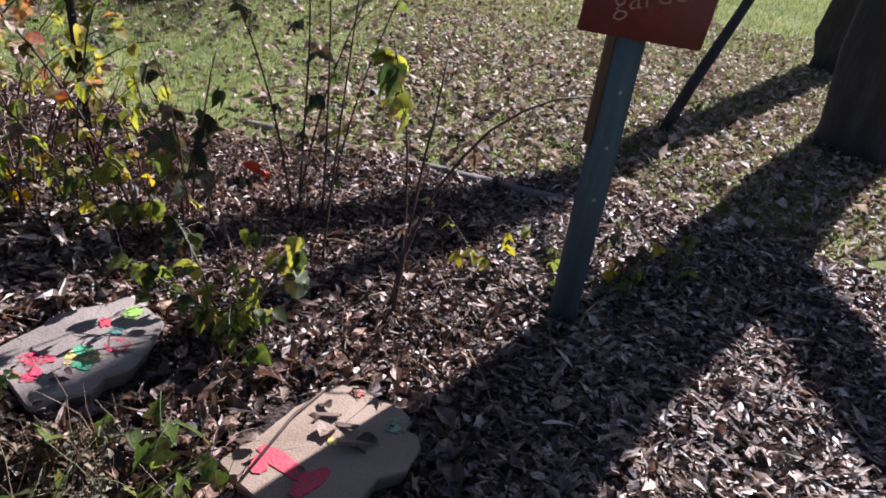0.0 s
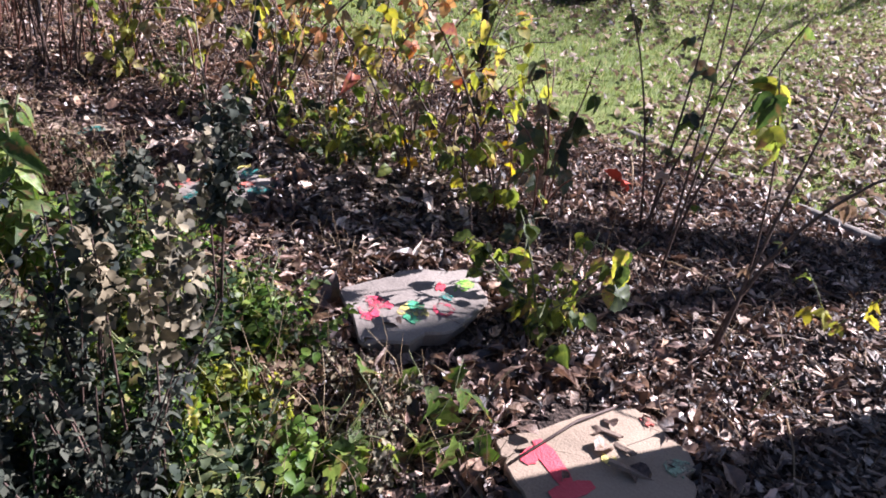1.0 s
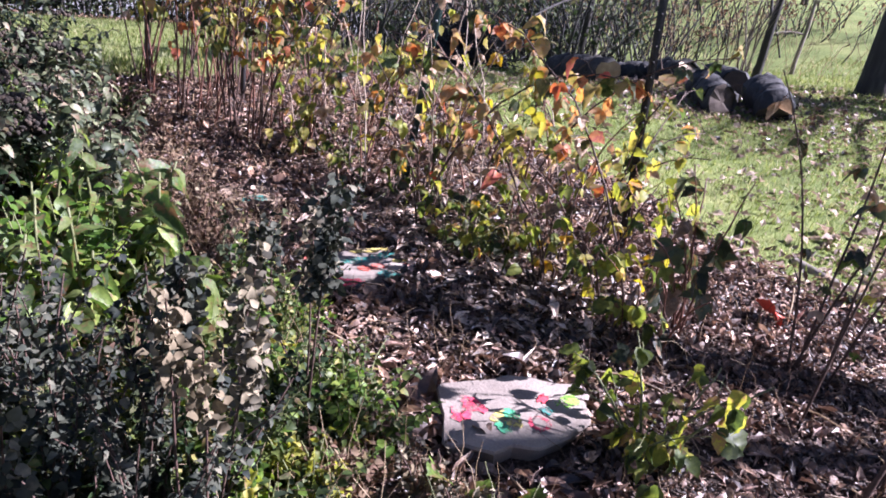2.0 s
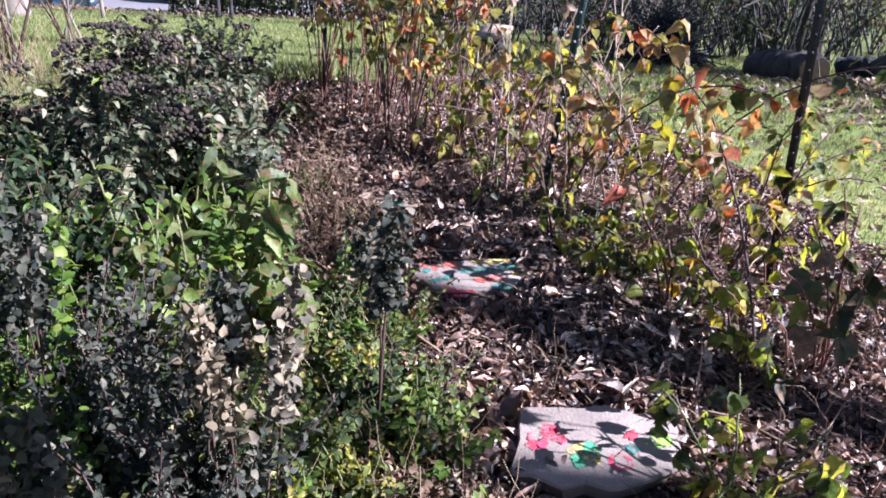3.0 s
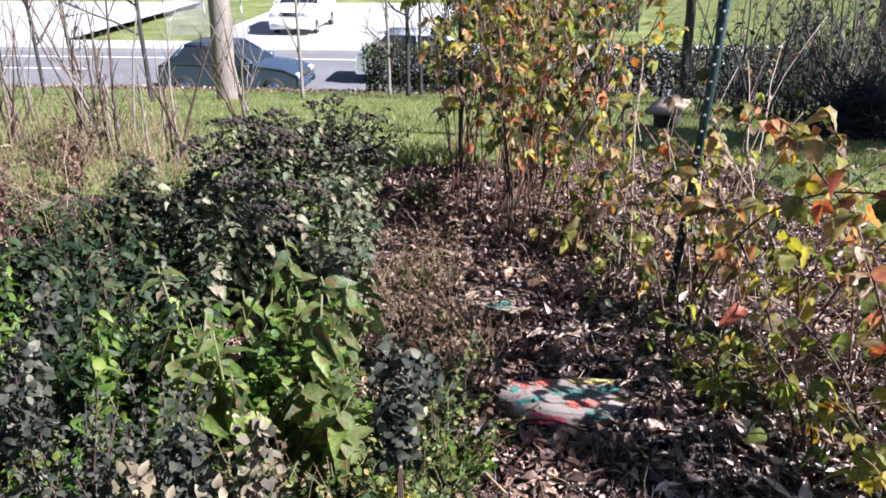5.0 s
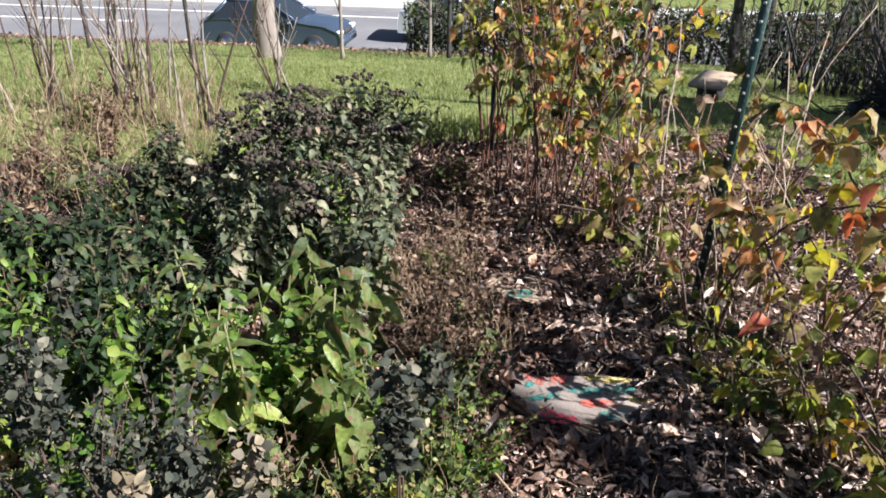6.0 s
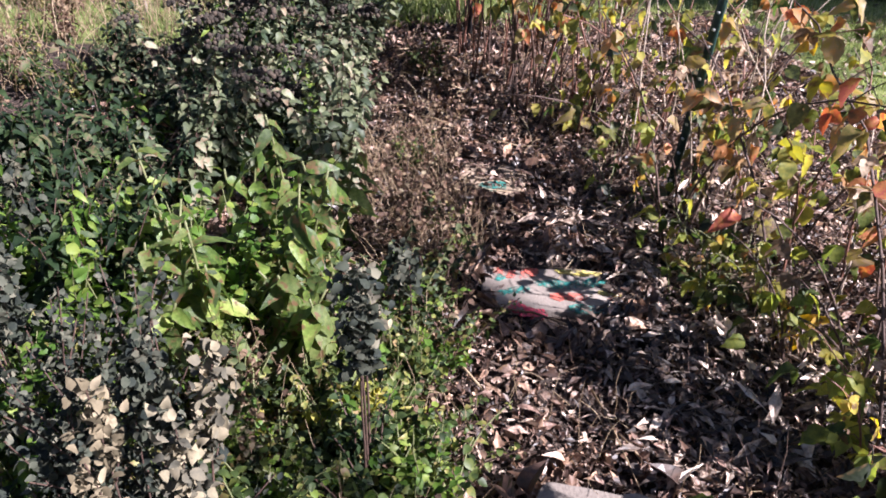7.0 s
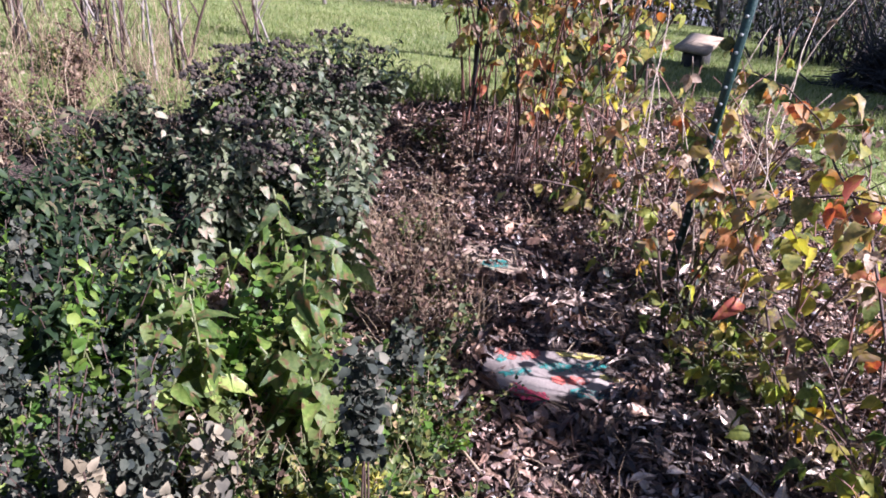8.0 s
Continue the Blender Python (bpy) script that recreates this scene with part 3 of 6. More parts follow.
TOOTHED = [leaf_template(8, 0.4, 0.38, 0.3, 0.5, 0.12, 0.03), leaf_template(8, 0.46, 0.42, 0.15, 0.25, 0.12, 0.05), leaf_template(7, 0.33, 0.4, 0.8, 0.9, 0.1, 0.08)]
AUTUMN = {"green": 4, "lime": 3.6, "yellow": 1.7, "brown": 3.4, "orange": 0.4, "dark": 2.8}
FIERY = {"orange": 3.4, "yellow": 1.2, "brown": 3, "lime": 2, "green": 3, "dark": 1}
GREENISH = {"green": 5, "lime": 3, "dark": 1, "brown": 0.7, "yellow": 0.5}
rng = np.random.default_rng(11)

# raspberry row along the far side of the path
spots = [(rng.uniform(-4.15, -2.8), rng.uniform(2.05, 2.75)) for i in range(25)]
spots += [(rng.uniform(-2.8, -1.75), rng.uniform(2.36, 3.0)) for i in range(12)]
spots += [(rng.uniform(-1.75, -1.2), rng.uniform(2.5, 3.0)) for i in range(5)]
for i, (x, y) in enumerate(spots):
    far_end = x < -2.8
    tall = 1.5 if far_end else 0.82
    lines = []
    for k in range(rng.integers(2, 5) if far_end else rng.integers(2, 4)):
        lines.append((rng.uniform(0, 6.28), tall * rng.uniform(0.65, 1.15), rng.uniform(0.02, 0.3), rng.uniform(0.1, 1.1) if far_end else rng.uniform(0.5, 1.6)))
    hot = (-2.6 < x < -1.5 and rng.random() < 0.2) or (far_end and rng.random() < 0.45)
    pal = FIERY if hot else AUTUMN if rng.random() < 0.65 else GREENISH
    cane("raspberry_cane", "thorny raspberry cane with orange and tan autumn leaves" if hot else "thorny raspberry cane with yellowing autumn leaves in mulch", "raspberry", (x, y), lines, pal, "raspberry row", size=(0.055, 0.1),
         gap=0.12, start=0.4, mat=REDSTEM if rng.random() < 0.6 else STEM, radius=0.0048, seed=100 + i,
         fill=11 if not far_end else 8, fill_mat=FIERYLEAF if hot else AUTUMNLEAF, fill_from=0.45 if not far_end else 0.38)
for i in range(16):
    x, y = rng.uniform(-3.2, -1.3), rng.uniform(2.35, 3.0)
    cane("dead_cane", "bare pale dead raspberry cane", "raspberry", (x, y), [(rng.uniform(0, 6.28), rng.uniform(0.8, 1.25), rng.uniform(0.05, 0.3), rng.uniform(0.4, 1.5))], {"brown": 1}, "dead canes", size=(0.04, 0.07), gap=0.22, start=0.35, mat=DEADWOOD, seed=220 + i, radius=0.0038)

# long canes that arch along the row with orange leaves
for i, (x, y, way, length, lean, bend) in enumerate([(-0.95, 2.5, 3.14, 1.5, 0.42, 1.4), (-1.3, 2.45, 3.25, 1.25, 0.35, 1.5), (-1.95, 2.45, 0.1, 1.25, 0.3, 1.4), (-1.7, 2.7, 0.4, 1.2, 0.2, 1.3)]):
    cane("raspberry_cane", "long arching raspberry cane with orange-red leaves", "raspberry", (x, y), [(way, length, lean, bend)], {"orange": 3, "brown": 1.6, "green": 2, "lime": 1, "yellow": 0.6, "dark": 1.4}, "raspberry row", size=(0.065, 0.11), gap=0.07, start=0.42, mat=STEM, seed=280 + i, radius=0.005, droop=0.9, fill=13, fill_mat=FIERYLEAF, fill_size=(0.04, 0.075))

# lime sprays that hang at the near end of the row
for i, (x, y) in enumerate([(-1.0, 2.52), (-0.9, 2.46)]):
    cane("bramble", "lime-leaved bramble spray at the row's near end", "bramble", (x, y), [(rng.uniform(3.2, 6.0), rng.uniform(0.35, 0.5), rng.uniform(0.05, 0.25), rng.uniform(0.7, 1.2)) for k in range(2)],
         {"lime": 4, "green": 2, "yellow": 2, "brown": 0.5}, "low brambles", size=(0.06, 0.1), gap=0.1, start=0.4, mat=REDSTEM, radius=0.0035, seed=1560 + i, fill=8, fill_mat=SPRAYLEAF, fill_from=0.4, fill_size=(0.036, 0.07))

for i, (x, y) in enumerate([(-1.06, 2.86), (-1.26, 2.9)]):
    cane("raspberry_cane", "raspberry cane with sunlit yellow-green leaves", "raspberry", (x, y), [(rng.uniform(3.6, 6.0), rng.uniform(0.6, 0.8), rng.uniform(0.1, 0.3), rng.uniform(0.7, 1.2)) for k in range(2)],
         {"lime": 3, "yellow": 2.5, "green": 1}, "raspberry row", size=(0.06, 0.1), gap=0.1, start=0.4, mat=REDSTEM, radius=0.0042, seed=1590 + i, fill=11, fill_mat=YELLOWHERB, fill_from=0.4, fill_size=(0.036, 0.07))

# low leafy growth at the foot of the row
for i in range(8):
    x = rng.uniform(-2.9, -1.05)
    y = rng.uniform(2.28, 2.6) + 0.12 * (x > -1.6)
    if in_stones(np.array([x]), np.array([y]), 1.5)[0]:
        y += 0.15
    cane("bramble", "low leafy bramble beside the mulched path", "bramble", (x, y), [(rng.uniform(0, 6.28), rng.uniform(0.22, 0.42), rng.uniform(0.2, 0.6), rng.uniform(0.4, 1.0)) for k in range(4)],
         {"lime": 2.5, "green": 4, "yellow": 1, "brown": 1, "dark": 2}, "low brambles", size=(0.06, 0.1), gap=0.12, start=0.3, mat=GREENSTEM, radius=0.003, seed=1500 + i, fill=10, fill_mat=SPRAYLEAF if i % 3 else AUTUMNLEAF, fill_from=0.25, fill_size=(0.035, 0.066))

# sprays and saplings near the first two stones
cane("bramble", "bramble with large dark drooping leaves", "bramble", (-0.86, 2.7), [(1.0, 0.6, 0.05, 0.3), (4.2, 0.56, 0.15, 0.5), (2.4, 0.55, 0.1, 0.4), (5.5, 0.5, 0.2, 0.5), (3.3, 0.6, 0.1, 0.3), (4.6, 0.5, 0.3, 0.8)],
     {"dark": 6, "green": 2, "lime": 0.5, "brown": 0.5, "orange": 0.2}, size=(0.09, 0.15), gap=0.09, start=0.4, mat=REDSTEM, seed=3, droop=1.2)
cane("bramble", "drooping bramble shoot with dark leaves", "bramble", (-0.78, 2.46), [(4.9, 0.5, 0.2, 0.9), (5.6, 0.45, 0.25, 0.8)],
     {"dark": 6, "green": 1.5, "lime": 0.7}, size=(0.085, 0.135), gap=0.11, start=0.4, mat=REDSTEM, seed=33, droop=1.2)
cane("bramble", "low bramble spray with lime leaves beside a painted stone", "bramble", (-0.5, 2.0), [(3.4, 0.36, 0.5, 0.8), (4.2, 0.36, 0.5, 0.7), (2.6, 0.38, 0.4, 0.7), (5.0, 0.3, 0.5, 0.9), (1.5, 0.36, 0.3, 0.8), (0.8, 0.42, 0.4, 0.6), (0.5, 0.35, 0.3, 0.7)],
     {"lime": 4, "green": 4, "yellow": 0.8, "dark": 1}, size=(0.06, 0.1), gap=0.1, start=0.25, mat=GREENSTEM, seed=4, fill=22, fill_mat=SPRAYLEAF, fill_from=0.2)
cane("bramble", "leafy bramble shoot in front of the raspberry row", "bramble", (-1.3, 2.5), [(4.4, 0.45, 0.2, 0.7), (3.6, 0.45, 0.2, 0.6), (5.4, 0.5, 0.15, 0.6), (2.0, 0.5, 0.15, 0.5)],
     {"lime": 2.5, "green": 2.5, "yellow": 1, "brown": 1, "dark": 1}, size=(0.06, 0.1), gap=0.1, start=0.3, seed=14, droop=0.9, fill=6, fill_mat=SPRAYLEAF)
cane("bramble", "yellow-green bramble spray at the path's edge", "bramble", (-1.12, 2.58), [(4.6, 0.45, 0.3, 0.9), (3.8, 0.42, 0.3, 0.9), (5.4, 0.45, 0.3, 0.8), (1.2, 0.5, 0.1, 0.5), (2.6, 0.45, 0.2, 0.6)],
     {"lime": 3.5, "green": 3, "yellow": 2, "brown": 1, "dark": 1}, size=(0.06, 0.1), gap=0.1, start=0.2, seed=24, droop=0.9, fill=5, fill_mat=YELLOWHERB)
cane("sapling", "thin sapling stem with few green leaves", "sapling", (-0.4, 2.86), [(2.6, 1.25, 0.03, 0.18), (0.4, 0.9, 0.12, 0.3)],
     {"green": 3, "lime": 3, "dark": 2}, size=(0.08, 0.13), gap=0.17, start=0.2, seed=5)
cane("sapling", "slender stem topped with yellow-brown leaves", "sapling", (-0.34, 2.62), [(0.5, 1.08, 0.03, 0.05)], {"yellow": 3, "brown": 2}, size=(0.07, 0.1), gap=0.015, start=0.92, seed=15, droop=1.0)
cane("sapling", "thin stem with a cluster of fresh green leaves", "sapling", (-0.08, 2.5), [(4.2, 0.86, 0.08, 0.45)], {"green": 1, "lime": 4}, size=(0.1, 0.15), gap=0.022, start=0.8, seed=16, droop=0.7)
cane("sapling", "bare arching brown stem with a few leaves", "sapling", (-0.12, 2.3), [(0.35, 1.0, 0.1, 1.6), (1.2, 0.8, 0.15, 0.1)],
     {"dark": 2, "brown": 2, "lime": 1}, size=(0.05, 0.08), gap=0.3, start=0.4, seed=6, radius=0.007)
cane("sapling", "dark-leaved thin stems in dry leaves", "sapling", (-0.5, 2.84), [(1.9, 1.2, 0.1, 0.3), (3.0, 1.0, 0.2, 0.5), (0.8, 0.9, 0.15, 0.4)],
     {"dark": 4, "green": 2, "brown": 1}, size=(0.07, 0.12), gap=0.12, start=0.3, seed=7)
cane("seedling", "seedling with small yellow-green leaves by the log", "seedling", (0.18, 2.66), [(0.2, 0.3, 0.3, 0.7), (3.0, 0.25, 0.3, 0.7)], {"yellow": 3, "lime": 3}, size=(0.06, 0.09), gap=0.06, start=0.4, mat=GREENSTEM, seed=8, radius=0.003)
cane("seedling", "seedling with one broad yellow leaf", "seedling", (0.08, 2.14), [(5.0, 0.24, 0.3, 0.5), (1.0, 0.14, 0.4, 0.4)], {"yellow": 2, "lime": 1}, size=(0.14, 0.18), gap=0.12, start=0.7, mat=GREENSTEM, seed=9, radius=0.003, stock=SINGLE)
for q, (x, y) in enumerate([(0.62, 2.72), (0.78, 2.8), (0.95, 2.86), (0.5, 2.62)]):
    cane("seedling", "low seedling with yellow-green leaves in shade", "seedling", (x, y), [(rng.uniform(0, 6), 0.28, 0.3, 0.8), (rng.uniform(0, 6), 0.25, 0.4, 0.8), (rng.uniform(0, 6), 0.25, 0.4, 0.8)],
         {"green": 4, "lime": 2, "dark": 3, "yellow": 0.6}, size=(0.06, 0.1), gap=0.05, start=0.3, mat=GREENSTEM, seed=20 + q, radius=0.003)

# rosettes of lobed leaves in front of the first stone
LOBED = {}
for k, m in (("green", GREEN), ("pale", PALELEAF)):
    LOBED[k] = []
    for s in range(3):
        sh = Shape()
        sh.add(*leaf_template(15, 0.34 + 0.04 * s, 0.55, 0.25, 0.3 + 0.15 * s, 0.0, 0.02, 0.5))
        LOBED[k].append(sh.mesh("leaf", m))
for q, (x, y) in enumerate([(-0.5, 1.47), (-0.51, 1.39), (-0.65, 1.22), (-0.67, 1.16)]):
    cane("lobed_weed", "low weed with lobed green leaves beside a slab", "weed", (x, y), [(1.6 * k + rng.uniform(-0.4, 0.4), rng.uniform(0.14, 0.24), 0.5, 0.5) for k in range(5)],
         {"green": 2, "pale": 2}, size=(0.075, 0.125), gap=0.045, start=0.4, mat=GREENSTEM, seed=330 + q, radius=0.0025, stock=LOBED, droop=0.5)

# broad-leaved plant of pale lance-shaped leaves
LANCE = []
for s in range(6):
    r2 = np.random.default_rng(300 + s)
    v, f = leaf_template(9, r2.uniform(0.2, 0.29), 0.36, r2.uniform(0.15, 0.6), r2.uniform(0.3, 0.9), 0.0, 0.03)
    sh = Shape()
    sh.add(v, f)
    LANCE.append(sh)
LANCE_PALE = [s.mesh("leaf", PALELEAF) for s in LANCE]
LANCE_GREEN = [s.mesh("leaf", GREEN) for s in LANCE]


def lance_plant(x, y, height, seed, n=18, big=(0.07, 0.13)):
    r = np.random.default_rng(seed)
    z = float(top(x, y)) - 0.02
    thing = new("sunflower_plant")
    thing.location = (x, y, z)
    tagged(thing, "tall herb with pale green lance-shaped leaves", "herb", "pale leafy herbs")
    pts = arc_path((0, 0, 0), r.uniform(0, 6.3), height, r.uniform(0, 0.2), r.uniform(0, 0.4), 8, 0.02, r)
    sh = Shape()
    sh.add(*tube(pts, np.linspace(0.006, 0.003, len(pts)), 6))
    part("stem", sh, GREENSTEM, thing)
    side = r.uniform(0, 6)
    for i in range(n):
        t = 0.25 + 0.75 * i / n
        k = t * 8
        j = min(int(k), 7)
        p = pts[j] + (pts[j + 1] - pts[j]) * (k - j)
        side += 2.4 + r.normal() * 0.3
        me = (LANCE_PALE if r.random() < 0.06 + 0.3 * (t > 0.55) else LANCE_GREEN)[r.integers(6)]
        ob = new("leaf", me)
        ob.parent = thing
        ob.matrix_basis = leaf_pose(p, side, r.uniform(-0.6, 0.9), r.normal() * 0.5, r.uniform(*big) * (1.15 - 0.3 * t))
    return thing


rng = np.random.default_rng(41)
for i in range(26):
    x = rng.uniform(-2.3, -1.42)
    lance_plant(x, rng.uniform(0.82, 1.28 - 0.12 * (x + 1.3)), rng.uniform(0.34, 0.56), 400 + i, 17, (0.056, 0.112))


# small-leaved herbs: stems with paired leaves
def herb(name, label, category, x, y, height, seed, stems, leaf, mat, size, gap=0.03, group="", stem_mat=GREENSTEM, lean=0.45, tip=None, start=0.15, wild=0.0, bend=0.6, reach=(0.65, 1.1)):
    r = np.random.default_rng(seed)
    z = float(top(x, y)) - 0.01
    thing = new(name)
    thing.location = (x, y, z)
    tagged(thing, label, category, group)
    st_shape, lf = Shape(), Shape()
    P, Y, PI, RO, S, tips = [], [], [], [], [], []
    for k in range(stems):
        a = r.uniform(0, 6.28)
        length = height * r.uniform(*reach)
        pts = arc_path((r.normal() * 0.03, r.normal() * 0.03, 0), a, length, r.uniform(0, lean), r.uniform(0, bend), 6, 0.03, r)
        if stems <= 5:
            one = Shape()
            one.add(*tube(pts, np.linspace(0.0035, 0.0015, 7), 4, False))
            part("stem", one, stem_mat, thing)
        else:
            st_shape.add(*tube(pts, np.linspace(0.003, 0.0015, 7), 4, False))
        d, side = length * start, r.uniform(0, 6)
        while d < length:
            i = d / length * 6
            j = min(int(i), 5)
            p = pts[j] + (pts[j + 1] - pts[j]) * (i - j)
            for o in (0, math.pi):
                P.append(p + r.normal(size=3) * 0.016 * wild)
                Y.append(side + o + r.normal() * 0.3)
                PI.append(r.uniform(-0.5 - wild, 0.6 + wild))
                RO.append(r.normal() * (0.4 + wild))
                S.append(r.uniform(*size) * (1.1 - 0.5 * d / length))
            side += 1.57 + r.normal() * 0.2
            d += gap * r.uniform(0.6, 1.4)
        tips.append(pts[-1])
    lf.many(*leaf, turns(np.array(Y), np.array(PI), np.array(RO), np.array(S)), np.array(P))
    part("foliage", lf, mat, thing)
    if st_shape.v:
        part("stalk_tangle", st_shape, stem_mat, thing)["kind"] = "stuff"
    if tip is not None:
        for q in tips:
            sh = Shape()
            tip(sh, [q], r)
            part("seed_head", sh, SEED, thing, "dark dry seed head")
    return thing


SMALL = leaf_template(4, 0.36, 0.4, 0.3, 0.3, 0.0, 0.02)
CURLED = leaf_template(5, 0.38, 0.45, 0.9, 0.9, 0.0, 0.08)
BROADER = leaf_template(5, 0.3, 0.42, 0.35, 0.45, 0.1, 0.04)
NARROW = leaf_template(5, 0.2, 0.45, 0.3, 0.6, 0.0, 0.04)
CUPPED = leaf_template(5, 0.42, 0.5, 0.35, 0.6, 0.1, 0.07)
WITHERED = leaf_template(5, 0.33, 0.42, 0.55, 0.5, 0.12, 0.09)
ROUND = leaf_template(5, 0.46, 0.48, 0.2, 0.3, 0.1, 0.03)


def umbel(sh, tips, r):
    """Flat-topped clusters of small dry seed capsules."""
    bm = bmesh.new()
    bmesh.ops.create_icosphere(bm, subdivisions=1, radius=1)
    v = np.array([q.co[:] for q in bm.verts])
    f = [tuple(q.index for q in face.verts) for face in bm.faces]
    bm.free()
    for p in tips:
        n = r.integers(16, 28)
        a, d = r.uniform(0, 6.28, n), 0.05 * np.sqrt(r.random(n))
        pl = np.stack([p[0] + d * np.cos(a), p[1] + d * np.sin(a), p[2] + 0.012 - 4 * d * d + r.normal(size=n) * 0.004], 1)
        sh.many(v, f, turns(a, a, a, r.uniform(0.005, 0.012, n)), pl)
        for q in pl[::3]:
            sh.add(*tube([p - [0, 0, 0.03], q], 0.0009, 3, False))


def in_left_bed(x, y):
    return y < 1.36 + 0.16 * max(0, -x - 0.5)


for i in range(86):
    x, y = rng.uniform(-1.75, -0.25), rng.uniform(0.35, 1.5)
    if not in_left_bed(x, y - 0.02) or (x > -0.95 and y > 1.2):
        continue
    if -1.45 < x < -0.85 and y > 0.95 and rng.random() < 0.6:
        continue
    tall = (0.22 + 0.14 * rng.random()) * (0.62 if x > -0.9 else 1.0)
    herb("mint_plant", "low green mint with small paired leaves", "herb", x, y, tall, 600 + i, 12, SMALL if i % 4 else ROUND, BRIGHT if rng.random() < 0.2 else SEDUMLEAF if rng.random() < (0.4 if x > -0.75 else 0.25) else MINT, (0.02, 0.046), 0.025, "low herbs", lean=0.9)
for i in range(32):
    x, y = rng.uniform(-1.45, -0.8), rng.uniform(0.95, 1.45)
    herb("feathery_herb", "yellow-green feathery herb in a low mound", "herb", x, y, rng.uniform(0.16, 0.28), 640 + i, 14, SMALL if i % 2 else CURLED, (YELLOWHERB, MINT, SEDUMLEAF, BRIGHT, MINT, BROWNWEED)[i % 6], (0.018, 0.038), 0.019, "low herbs", lean=0.9, wild=0.5)
for i in range(12):
    x, y = rng.uniform(-2.3, -1.3), rng.uniform(0.5, 1.2)
    herb("nettle_plant", "bright green leafy herb under taller stems", "herb", x, y, rng.uniform(0.3, 0.45), 700 + i, 9, ROUND, BRIGHT, (0.035, 0.06), 0.04, "low herbs", lean=0.5)
for i, (x, y, h, n, mat) in enumerate([(-0.86, 1.0, 0.73, 1, GREYLEAF), (-0.9, 0.97, 0.64, 1, GREYLEAF), (-0.95, 0.95, 0.68, 2, DUSKLEAF), (-0.79, 0.94, 0.65, 1, CREAMLEAF), (-0.83, 0.91, 0.6, 1, CREAMLEAF), (-1.01, 1.33, 0.73, 2, DUSKLEAF), (-1.06, 1.36, 0.66, 1, GREYLEAF),
                                       (-0.7, 0.64, 0.66, 1, GREYLEAF), (-0.74, 0.61, 0.58, 2, DUSKLEAF), (-1.36, 0.57, 0.58, 2, DUSKLEAF), (-1.24, 0.64, 0.7, 2, DUSKLEAF), (-1.75, 0.62, 0.6, 1, DUSKLEAF), (-1.5, 1.42, 0.4, 2, DUSKLEAF)]):
    herb("aster_plant", {GREYLEAF.name: "withered aster with curled grey-beige leaves", CREAMLEAF.name: "withered aster with cream-coloured fluffy leaves"}.get(mat.name, "dusky grey-green aster going dry"), "aster", x, y, h, 800 + i, n, CUPPED if i % 2 else ROUND, mat, (0.022, 0.04), 0.0036, "withered asters",
         stem_mat=STEM, lean=0.1, start=0.76 if mat is CREAMLEAF else 0.66, wild=1.0, bend=0.2, reach=(0.92, 1.04))
for i, (x, y) in enumerate([(-0.88, 0.98), (-0.8, 0.9), (-0.96, 0.93), (-1.03, 1.32), (-0.72, 0.66), (-0.98, 0.78), (-0.86, 0.72), (-1.14, 0.86), (-1.2, 0.68), (-1.05, 0.6), (-0.7, 0.8), (-1.3, 0.8)]):
    herb("aster_plant", "leafy foot of a dusky dark aster", "aster", x, y, 0.34 + 0.12 * (i % 3), 880 + i, 9, SMALL if i % 2 else WITHERED, DUSKLEAF if i % 3 else STONECROP, (0.018, 0.036), 0.014, "withered asters", stem_mat=STEM, lean=0.4, start=0.1, wild=0.4)
for i in range(22):
    x = rng.uniform(-1.55, -0.9)
    herb("mint_plant", "fresh green mint beside the mulched path", "herb", x, rng.uniform(1.15, 1.44), rng.uniform(0.16, 0.27), 870 + i, 13, ROUND if i % 2 else SMALL, BRIGHT if i % 3 == 0 else MINT, (0.022, 0.046), 0.024, "low herbs", lean=0.9)
for i in range(12):
    x = rng.uniform(-1.0, -0.5)
    herb("aster_plant", "low withered aster beside the path", "aster", x, 1.38 + rng.uniform(-0.18, 0.12), rng.uniform(0.1, 0.2), 830 + i, 9, WITHERED, BROWNWEED if i % 2 else GREYLEAF, (0.014, 0.03), 0.012, "withered asters", stem_mat=STEM, lean=0.7, wild=0.7)
for i in range(44):
    x = rng.uniform(-3.7, -2.3)
    y = rng.uniform(0.35, 1.2 + 0.15 * (-x - 0.6))
    seedy = x < -2.6 and y > 0.8 and rng.random() < 0.5
    short = 1.0 if y > 0.8 else 0.62
    herb("stonecrop", "dark stonecrop with flat brown seed heads" if seedy else "dark green leafy stonecrop", "stonecrop", x, y, short * rng.uniform(0.4, 0.6), 900 + i, 9, BROADER if i % 4 else NARROW, GREYGREEN if y > 0.7 and i % 4 else BRIGHT if i % 5 == 0 else SEDUMLEAF if i % 2 else STONECROP, (0.034, 0.078), 0.024, "stonecrops", stem_mat=STEM, lean=0.45, tip=umbel if seedy else None)
for i in range(26):
    x, y = rng.uniform(-2.7, -1.5), rng.uniform(0.1, 0.7)
    herb("stonecrop", "dark green leafy stonecrop", "stonecrop", x, y, rng.uniform(0.36, 0.6), 960 + i, 10, BROADER if i % 3 else NARROW, BRIGHT if i % 6 == 0 else STONECROP, (0.034, 0.078), 0.026, "stonecrops", stem_mat=STEM, lean=0.45)


